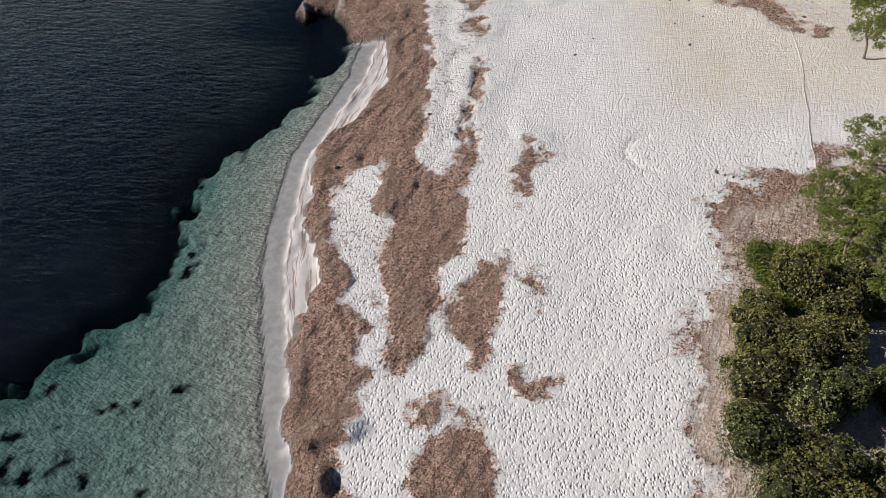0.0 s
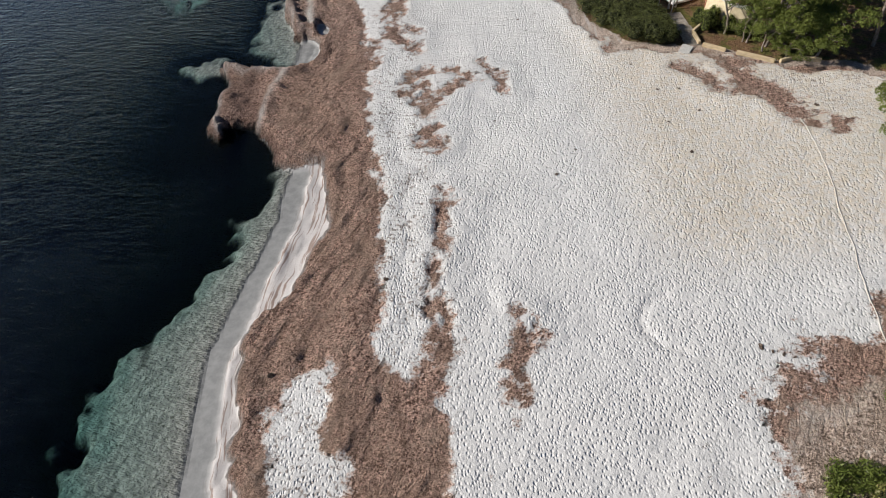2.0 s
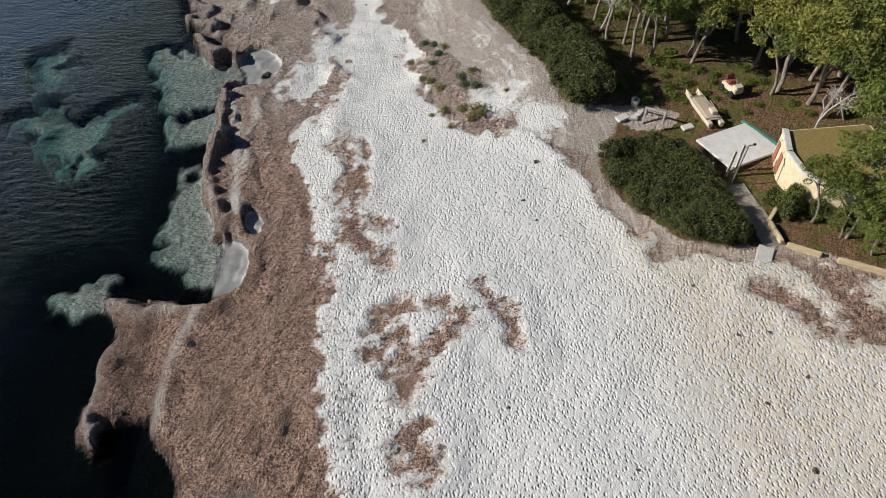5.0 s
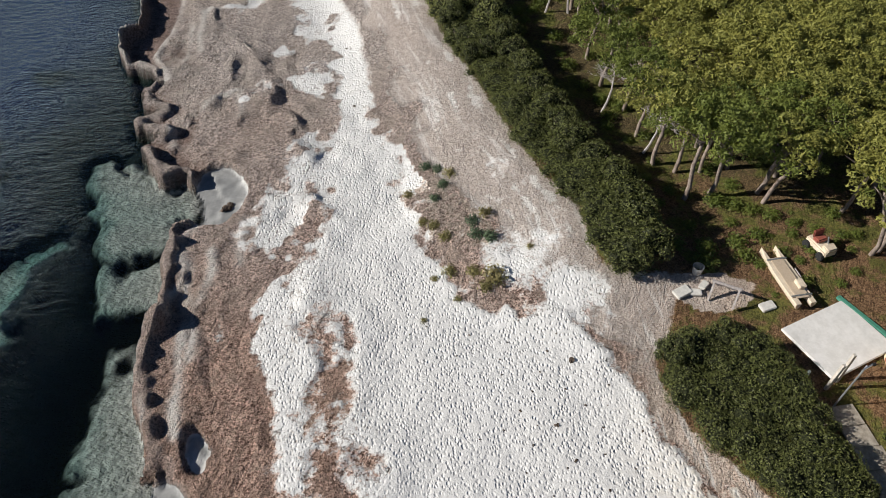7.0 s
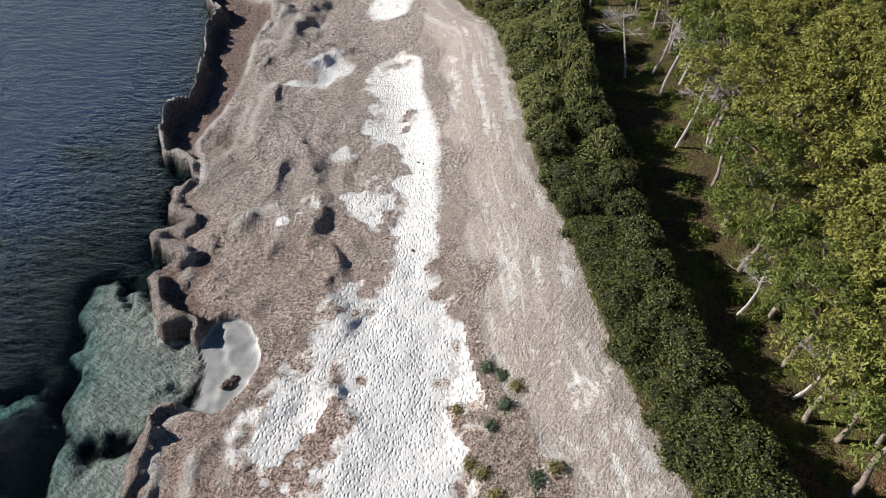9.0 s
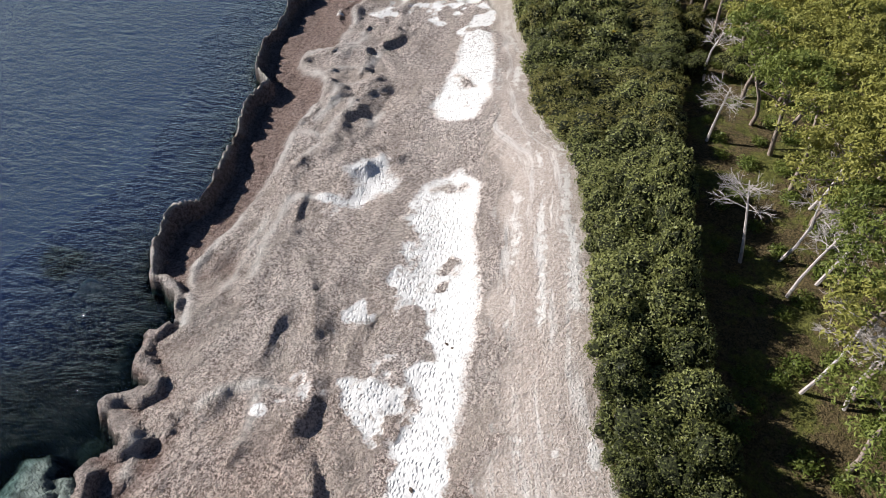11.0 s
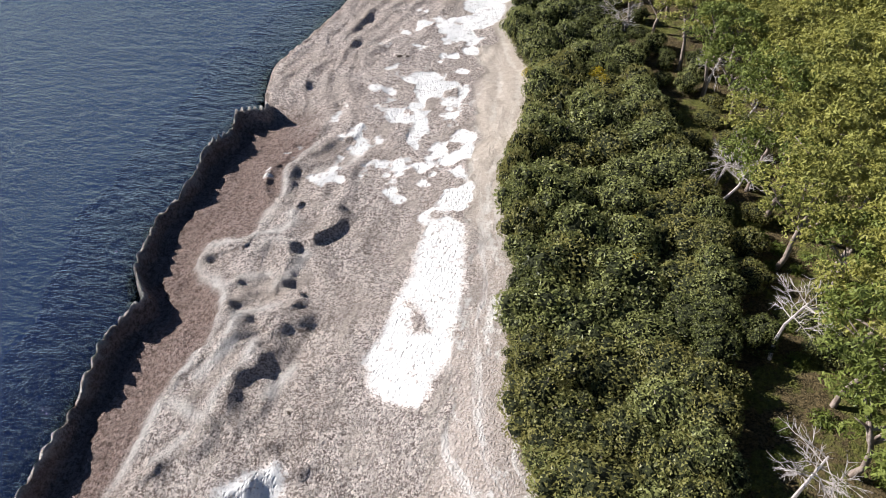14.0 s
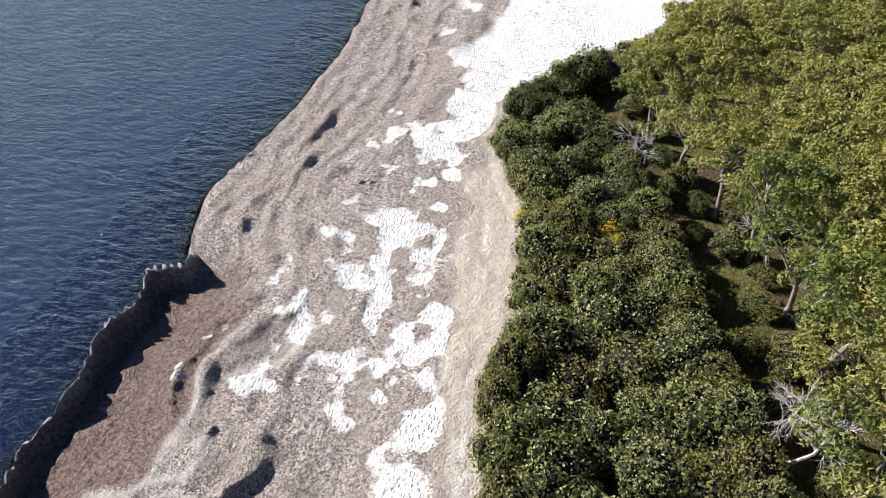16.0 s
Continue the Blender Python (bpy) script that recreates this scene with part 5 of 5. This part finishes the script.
for x, y, s, kind in [(5.4, 76.7, 0.9, "blue"), (6.0, 76.3, 0.8, "blue"), (6.6, 75.7, 0.9, "dry"), (5.5, 73.9, 0.75, "blue"), (6.1, 74.8, 0.8, "blue"), (4.2, 74.8, 0.8, "dry"),
                      (4.7, 72.4, 0.7, "dry"), (5.2, 72.0, 0.8, "dry"), (5.7, 71.1, 0.9, "dry"), (7.2, 71.7, 1.0, "blue"), (7.9, 72.1, 0.9, "dry"), (7.2, 70.7, 1.0, "blue"),
                      (7.8, 70.3, 1.0, "blue"), (5.6, 68.9, 0.9, "dry"), (6.7, 68.5, 0.9, "dry"), (7.6, 67.9, 1.5, "dry"), (7.1, 67.5, 0.9, "dry"), (5.7, 67.1, 0.5, "dry"), (4.8, 68.6, 0.5, "dry"),
                      (9.6, 69.2, 0.5, "dry"), (4.0, 66.2, 0.4, "dry")]:
    tuft(x, y, s, kind, "blue-green spiny dune plant" if kind == "blue" else "dry olive dune tuft on the sand", "dune tufts")
for x, y, s, up_by in [(-0.9, 131.0, 1.0, 0.5), (3.4, 129.7, 1.2, 2.6), (3.8, 128.9, 1.0, 2.5), (6.6, 116.4, 0.8, 2.4), (6.9, 114.2, 0.8, 2.4), (1.0, 119.4, 0.9, 1.4), (6.0, 112.8, 0.7, 2.6), (6.2, 118.0, 0.6, 2.4)]:
    tuft(x, y, s, "gold", "yellow-flowering broom in the thicket", "broom", max(0.0, min(up_by, hedge_top(y) - height_at(x, y) - 0.5)))
for k, (x, y) in enumerate(scatter(51, 110, 0.5, (13.8, 19.5), (20, 24.2), lambda x, y: x > 14.4 + (24 - y) * 0.15 and y < 23.8)):
    tuft(x, y, rng.uniform(0.7, 1.5), "grass", "green rushes behind the beach", "rushes")
for k, (x, y) in enumerate(scatter(52, 120, 0.9, (12, 66), (26, 136), lambda x, y: hedge_back(y) + 0.8 < x < pine_edge(y) + 4)):
    tuft(x, y, rng.uniform(0.7, 1.4), "grass", "grass under the pines", "forest grass")
for k, (x, y) in enumerate(scatter(53, 30, 0.5, (17, 60), (27, 70), lambda x, y: not (18.6 < x < 24.6 and 56 < y < 64.6) and not (x < 20 and y > 63))):
    tuft(x, y, rng.uniform(0.3, 1.0), "grass", "grass in the yard", "yard grass")


# ---- washed-up wads and stones on the sand ----
def wad(x, y, size, seed, label="dark wad of washed-up seagrass on the sand", name="seagrass_wad"):
    rng = random.Random(seed)
    bm = bmesh.new()
    m = Matrix.Rotation(rng.uniform(0, 3), 4, "Z") @ Matrix.Diagonal((size, size * rng.uniform(0.5, 0.8), size * 0.4, 1))
    for v in bmesh.ops.create_icosphere(bm, subdivisions=3, radius=1.0, matrix=m)["verts"]:
        at = v.co / size
        v.co += (noise.noise_vector(at * 1.8 + Vector((seed, 0, 0))) * 0.5 + noise.noise_vector(at * 5 + Vector((0, seed, 0))) * 0.2) * size
    me = bpy.data.meshes.new(name)
    bm.to_mesh(me)
    bm.free()
    me.materials.append(WEED)
    ob = new(name, me)
    ob.location = (x, y, height_at(x, y))
    return tagged(ob, label, "seaweed", "seagrass wads")


for k, (x, y, s) in enumerate([(8.1, 42.4, 0.22), (16.1, 43.3, 0.24), (24.9, 46.6, 0.28), (14.6, 29.7, 0.26), (15.0, 29.4, 0.16), (15.4, 29.2, 0.18), (15.8, 29.0, 0.14), (17.9, 47.2, 0.16),
                               (15.7, 46.3, 0.16), (17.4, 49.6, 0.2), (16.0, 49.7, 0.2), (15.1, 52.7, 0.14), (8.6, 60.1, 0.12), (5.3, 47.9, 0.12), (9.6, 44.4, 0.14), (12.7, 40.3, 0.12), (10.0, 62.9, 0.25),
                               (1.7, 83.7, 0.18), (1.5, 90.3, 0.17), (1.8, 90.1, 0.12), (9.0, 58.5, 0.14), (8.7, 60.1, 0.14), (-5.9, 76.1, 0.5), (-5.6, 76.4, 0.4), (-1.7, 35.5, 0.22), (-6.9, 30.6, 0.3), (-5.6, 104.6, 0.2), (-10.0, 132.2, 0.3), (-9.5, 132.3, 0.25)]):
    wad(x, y, 0.62 * s, 60 + k)
for k, (x, y) in enumerate(scatter(77, 45, 0.8, (3, 55), (12, 66), lambda x, y: x > 3 + (66 - y) * 0.4)):
    wad(x, y, rng.uniform(0.03, 0.07), 200 + k, "small clot of seagrass on the white sand")


# ---- the yard: boat, slab, posts, kiosk ----
HULL = plain("weathered cream fibreglass", (0.58, 0.48, 0.36), (0.72, 0.62, 0.48), 5, 0.5, 0.003)
TRAMP = plain("tan trampoline cloth", (0.42, 0.33, 0.24), (0.54, 0.44, 0.33), 20, 0.8, 0.004)
WHITE_SLAB = plain("white tarpaulin", (0.64, 0.62, 0.585), (0.76, 0.74, 0.71), 3, 0.6, 0.01)
GREEN_TRIM = plain("green edging", (0.05, 0.19, 0.13), (0.09, 0.28, 0.20), 8, 0.6)
TIMBER = plain("grey weathered timber", (0.38, 0.34, 0.29), (0.60, 0.55, 0.48), 9, 0.8, 0.01, (1, 1, 0.2))
LOG = plain("yellow sawn timber", (0.48, 0.37, 0.22), (0.68, 0.55, 0.36), 9, 0.75, 0.01, (0.2, 1, 1))
PLASTER = plain("cream plaster", (0.58, 0.47, 0.29), (0.72, 0.61, 0.42), 3, 0.85, 0.006)
BRICK_RED = plain("red-brown shutter paint", (0.28, 0.10, 0.06), (0.38, 0.15, 0.09), 8, 0.6)
PARAPET = plain("pale grey coping", (0.50, 0.48, 0.44), (0.64, 0.62, 0.57), 6, 0.85, 0.01)
TURF = plain("dry turf roof", (0.20, 0.14, 0.05), (0.36, 0.27, 0.10), 14, 0.95, 0.04)
PAVING = plain("sandy grey paving", (0.24, 0.205, 0.165), (0.42, 0.375, 0.31), 5, 0.9, 0.012)
METAL = plain("dull galvanised metal", (0.45, 0.46, 0.47), (0.62, 0.63, 0.64), 10, 0.4, 0.002, (1, 1, 1), 0.8)
RUBBER = plain("black rubber", (0.015, 0.015, 0.015), (0.035, 0.035, 0.035), 12, 0.8)
RED_SEAT = plain("faded red seat vinyl", (0.24, 0.07, 0.05), (0.34, 0.11, 0.08), 8, 0.5)
YARD = 2.0


def hull_mesh():
    """A slim boat hull: sharp bow, flat stern."""
    bm = bmesh.new()
    rings = []
    for t in (0.0, 0.12, 0.3, 0.55, 0.8, 1.0):
        y = -1.75 + 3.5 * t
        w = 0.14 * (1 - max(0, (t - 0.55) / 0.45) ** 1.8) * (0.85 + 0.15 * min(1, t / 0.3)) + 0.012
        rise = 0.10 * max(0, (t - 0.5) / 0.5) ** 2
        ring = [bm.verts.new((s * w * q, y, 0.34 * h + rise)) for s, q, h in ((-1, 1, 1), (-1, 0.95, 0.5), (-1, 0.35, 0.0), (1, 0.35, 0.0), (1, 0.95, 0.5), (1, 1, 1))]
        rings.append(ring)
    for a, b in zip(rings, rings[1:]):
        for i in range(6):
            bm.faces.new((a[i], a[(i + 1) % 6], b[(i + 1) % 6], b[i]))
    bm.faces.new(rings[0])
    bm.faces.new(rings[-1][::-1])
    bmesh.ops.recalc_face_normals(bm, faces=bm.faces)
    bmesh.ops.bevel(bm, geom=list(bm.edges), offset=0.012, segments=1, affect="EDGES")
    return bm


boat = thing("catamaran", (20.9, 65.6, height_at(20.9, 65.6) + 0.02), "small cream catamaran with a tan deck, beached on the grass", "boat", turn=2)
for s in (-1, 1):
    part("hull", hull_mesh(), HULL, boat).location = (0.36 * s, 0, 0)
part("deck", box(bmesh.new(), 0, -0.2, 0.38, 0.62, 2.5, 0.04, bevel=0.012), TRAMP, boat, "tan cloth deck")
for y in (-1.3, 0.95):
    part("crossbeam", box(bmesh.new(), 0, y, 0.39, 1.0, 0.08, 0.07, bevel=0.015), METAL, boat)
part("locker", box(bmesh.new(), 0.2, -0.75, 0.5, 0.36, 0.5, 0.2, bevel=0.03), HULL, boat)
part("tiller", box(bmesh.new(), 0.35, -0.2, 0.62, 0.05, 0.5, 0.05, (25, 0, 20), bevel=0.01), DEAD, boat)

slab = thing("tarpaulin_platform", (21.55, 62.05, YARD), "white tarpaulin over a low platform with green edging", "platform", turn=18)
part("sheet", box(bmesh.new(), 0, 0, 0.10, 3.7, 2.9, 0.14, bevel=0.03), WHITE_SLAB, slab)
part("edging", box(bmesh.new(), 1.95, 0.25, 0.11, 0.22, 2.9, 0.17, (0, 0, 4), bevel=0.02), GREEN_TRIM, slab, "green edging strip")
part("underframe", box(bmesh.new(), 0, 0, -0.03, 3.4, 2.6, 0.14), TIMBER, slab)


def post(x, y, high, wide, lean, label, material=TIMBER):
    ob = thing("shower_post", (x, y, height_at(x, y) - 0.03), label, "post", "shower posts")
    part("shaft", box(bmesh.new(), 0, 0, high / 2, wide, wide, high, bevel=0.01), material, ob).rotation_euler = (radians(lean[0]), radians(lean[1]), 0)
    return ob


post(19.9, 59.9, 1.75, 0.13, (0, 2), "square grey timber post with a shower head")
post(20.55, 60.2, 1.85, 0.13, (-2, 1), "square grey timber post with a shower head")
pole = post(19.8, 59.1, 2.7, 0.06, (-3, 6), "thin pale metal pole with a crossarm", METAL)
part("crossarm", box(bmesh.new(), 0.3, 0.1, 2.62, 0.6, 0.05, 0.05, (0, 0, 20)), METAL, pole)
part("lamp_head", box(bmesh.new(), 0.62, 0.2, 2.62, 0.16, 0.12, 0.09, bevel=0.02), RUBBER, pole)
post(19.3, 60.5, 0.6, 0.10, (0, 0), "short white post by the shrubs", WHITE_SLAB)

# the kiosk: a bent cream wall with red shutters under a turf roof
kiosk = thing("kiosk", (24.9, 58.4, YARD), "low cream kiosk with red shutters and a turf roof", "building")
LINE = [(-1.75, 2.5), (-2.45, 0.7), (-2.5, -0.9), (-2.0, -2.1), (-0.8, -2.9)]
for (ax, ay), (bx, by) in zip(LINE, LINE[1:]):
    length, turn = math.hypot(bx - ax, by - ay), math.degrees(math.atan2(by - ay, bx - ax))
    wall = part("wall", box(bmesh.new(), 0, 0, 0.85, length + 0.06, 0.22, 1.8), PLASTER, kiosk)
    wall.matrix_basis = pose((ax + bx) / 2, (ay + by) / 2, 0, 0, 0, turn)
    cap = part("coping", box(bmesh.new(), 0, 0, 1.84, length + 0.14, 0.34, 0.16, bevel=0.03), PARAPET, kiosk, "pale grey coping")
    cap.matrix_basis = pose((ax + bx) / 2, (ay + by) / 2, 0, 0, 0, turn)
    if (ax, ay) == LINE[0]:
        for k in (-0.28, 0.26):
            part("shutter", box(bmesh.new(), k * length, -0.13, 0.7, 0.5, 0.06, 1.2, bevel=0.01), BRICK_RED, wall, "red-brown shutter")
            part("lamp", box(bmesh.new(), k * length + 0.1, -0.15, 1.5, 0.12, 0.09, 0.16, bevel=0.02), WHITE_SLAB, wall, "small white wall lamp")
bm = bmesh.new()
top = [bm.verts.new((x + 0.1, y, 1.77)) for x, y in LINE] + [bm.verts.new(v) for v in ((2.6, -2.9, 1.77), (3.0, 2.4, 1.77))]
bm.faces.new(top)
solid = bmesh.ops.extrude_face_region(bm, geom=list(bm.faces))
for v in solid["geom"]:
    if isinstance(v, bmesh.types.BMVert):
        v.co.z -= 0.3
bmesh.ops.recalc_face_normals(bm, faces=bm.faces)
part("roof", bm, TURF, kiosk, "dry turf roof")
for x, y, w, turn in ((2.9, -0.2, 5.2, 86), (0.6, 2.45, 4.6, -1), (0.9, -2.9, 3.5, 0)):
    part("wall", box(bmesh.new(), 0, 0, 0.85, w, 0.22, 1.75), PLASTER, kiosk).matrix_basis = pose(x, y, 0, 0, 0, turn)

# timbers that hold the path's edge
for k, (ax, ay, bx, by) in enumerate([(21.4, 57.0, 20.4, 56.0), (20.4, 55.9, 20.35, 54.5), (20.5, 54.3, 21.8, 53.4), (22.3, 52.9, 24.4, 51.6), (24.7, 51.5, 25.6, 51.8), (26.0, 51.8, 27.4, 51.3)]):
    length = math.hypot(bx - ax, by - ay)
    ob = thing("edging_timber", ((ax + bx) / 2, (ay + by) / 2, height_at((ax + bx) / 2, (ay + by) / 2)), "yellow sawn timber edging on the ground", "timber", "edging timbers", math.degrees(math.atan2(by - ay, bx - ax)))
    part("beam", box(bmesh.new(), 0, 0, 0.12, length, 0.2, 0.3, bevel=0.03), LOG, ob)
walkway = thing("paved_path", (20.0, 56.7, height_at(20.0, 56.7)), "grey paved path between shrubs and kiosk", "path")
for k in range(5):
    part("flagstone", box(bmesh.new(), 0.06 * math.sin(k), -1.8 + 0.92 * k, -0.02, 1.15 - 0.06 * (k % 2), 0.905, 0.1, (0, 0, 1.2 * math.sin(2.0 * k)), bevel=0.012), PAVING, walkway)

cart = thing("utility_cart", (23.2, 66.9, height_at(23.2, 66.9)), "small cream utility cart with a red seat under the pines", "vehicle", turn=12)
part("body", box(bmesh.new(), 0, 0, 0.42, 0.72, 1.3, 0.34, bevel=0.06), HULL, cart)
part("hood", box(bmesh.new(), 0, -0.45, 0.66, 0.6, 0.4, 0.22, (12, 0, 0), bevel=0.05), HULL, cart)
part("seat", box(bmesh.new(), 0, 0.2, 0.68, 0.6, 0.36, 0.2, bevel=0.05), RED_SEAT, cart, "red seat")
part("backrest", box(bmesh.new(), 0, 0.42, 0.9, 0.6, 0.1, 0.4, (-10, 0, 0), bevel=0.04), RED_SEAT, cart, "red backrest")
for x in (-0.38, 0.38):
    for y in (-0.45, 0.45):
        bm = bmesh.new()
        bmesh.ops.create_cone(bm, cap_ends=True, segments=16, radius1=0.22, radius2=0.22, depth=0.16, matrix=Matrix.Rotation(radians(90), 4, "Y"))
        bmesh.ops.bevel(bm, geom=[e for e in bm.edges if len(e.link_faces) == 2 and e.calc_face_angle() > 1], offset=0.03, segments=2, affect="EDGES")
        part("wheel", bm, RUBBER, cart).location = (x, y, 0.22)
part("steering_column", box(bmesh.new(), 0, -0.22, 0.9, 0.05, 0.05, 0.45, (-25, 0, 0)), METAL, cart)

trestle = thing("timber_trestle", (17.6, 65.0, height_at(17.6, 65.0)), "bleached timber trestle lying open on the ground", "trestle", turn=-35)
for x in (-0.55, 0.55):
    for lean in (-38, 38):
        part("leg", box(bmesh.new(), x, 0.30 * (1 if lean > 0 else -1), 0.36, 0.09, 0.09, 0.95, (lean, 0, 0), bevel=0.01), DEAD, trestle)
part("top_rail", box(bmesh.new(), 0, 0, 0.72, 1.3, 0.12, 0.1, bevel=0.01), DEAD, trestle)
crate = thing("bucket", (16.8, 66.3, height_at(16.8, 66.3)), "pale blue-grey plastic bucket on the rubble", "bucket")
bm = bmesh.new()
bmesh.ops.create_cone(bm, cap_ends=False, segments=20, radius1=0.2, radius2=0.27, depth=0.45, matrix=Matrix.Translation((0, 0, 0.22)))
bmesh.ops.create_circle(bm, cap_ends=True, segments=20, radius=0.2)
bmesh.ops.solidify(bm, geom=list(bm.faces), thickness=0.02)
part("shell", bm, METAL, crate)
for x, y, s, turn in ((15.8, 65.4, 0.8, 20), (16.4, 65.3, 0.55, -15), (16.9, 65.6, 0.5, 40), (19.4, 64.2, 0.7, 10), (19.2, 53.9, 1.15, 55)):
    ob = thing("concrete_slab", (x, y, height_at(x, y)), "pale broken concrete slab on the ground", "slab", "concrete slabs", turn)
    part("block", box(bmesh.new(), 0, 0, 0.06, s, s * 0.65, 0.16, (3, -4, 0), bevel=0.03), PARAPET, ob)
for x, y, turn in ((27.6, 63.9, 40), (28.4, 63.6, 60)):
    ob = thing("leaning_board", (x, y, height_at(x, y)), "brown wooden board leaning behind the kiosk", "board", "leaning boards", turn)
    part("panel", box(bmesh.new(), 0, 0, 0.55, 0.7, 0.06, 1.2, (-28, 0, 0), bevel=0.01), TIMBER, ob)
stick = thing("bare_pole", (15.4, 21.3, height_at(15.4, 21.3)), "bleached bare pole leaning in the rushes", "pole")
part("shaft", joined([tube([(0, 0, -0.1), (0.35, 0.6, 0.7), (0.8, 1.25, 1.5)], (0.05, 0.045, 0.025), 6)]), DEAD, stick)


# a pale hose lying along the sand
hose_line = [(19.9, 29.2), (20.3, 31.0), (21.2, 34.4), (22.1, 37.9), (22.7, 40.2), (23.2, 42.2), (23.4, 45.6)]
hose_points = []
for (ax, ay), (bx, by) in zip(hose_line, hose_line[1:]):
    for t in np.arange(0, 1, 0.08):
        hx, hy = ax + (bx - ax) * t, ay + (by - ay) * t
        hx += 0.02 * math.sin(hy * 3.1) + 0.05 * math.sin(hy * 1.3)
        hose_points.append((hx, hy, height_at(hx, hy) + 0.02))
hose_ob = thing("hose", (*hose_points[0][:2], 0), "thin pale hose lying along the sand", "hose")
origin = Vector((*hose_points[0][:2], 0))
part("pipe", tube([Vector(p) - origin for p in hose_points], [0.025] * len(hose_points), 6), plain("dusty hose", (0.42, 0.38, 0.32), (0.62, 0.58, 0.52), 12, 0.7, 0.002), hose_ob)
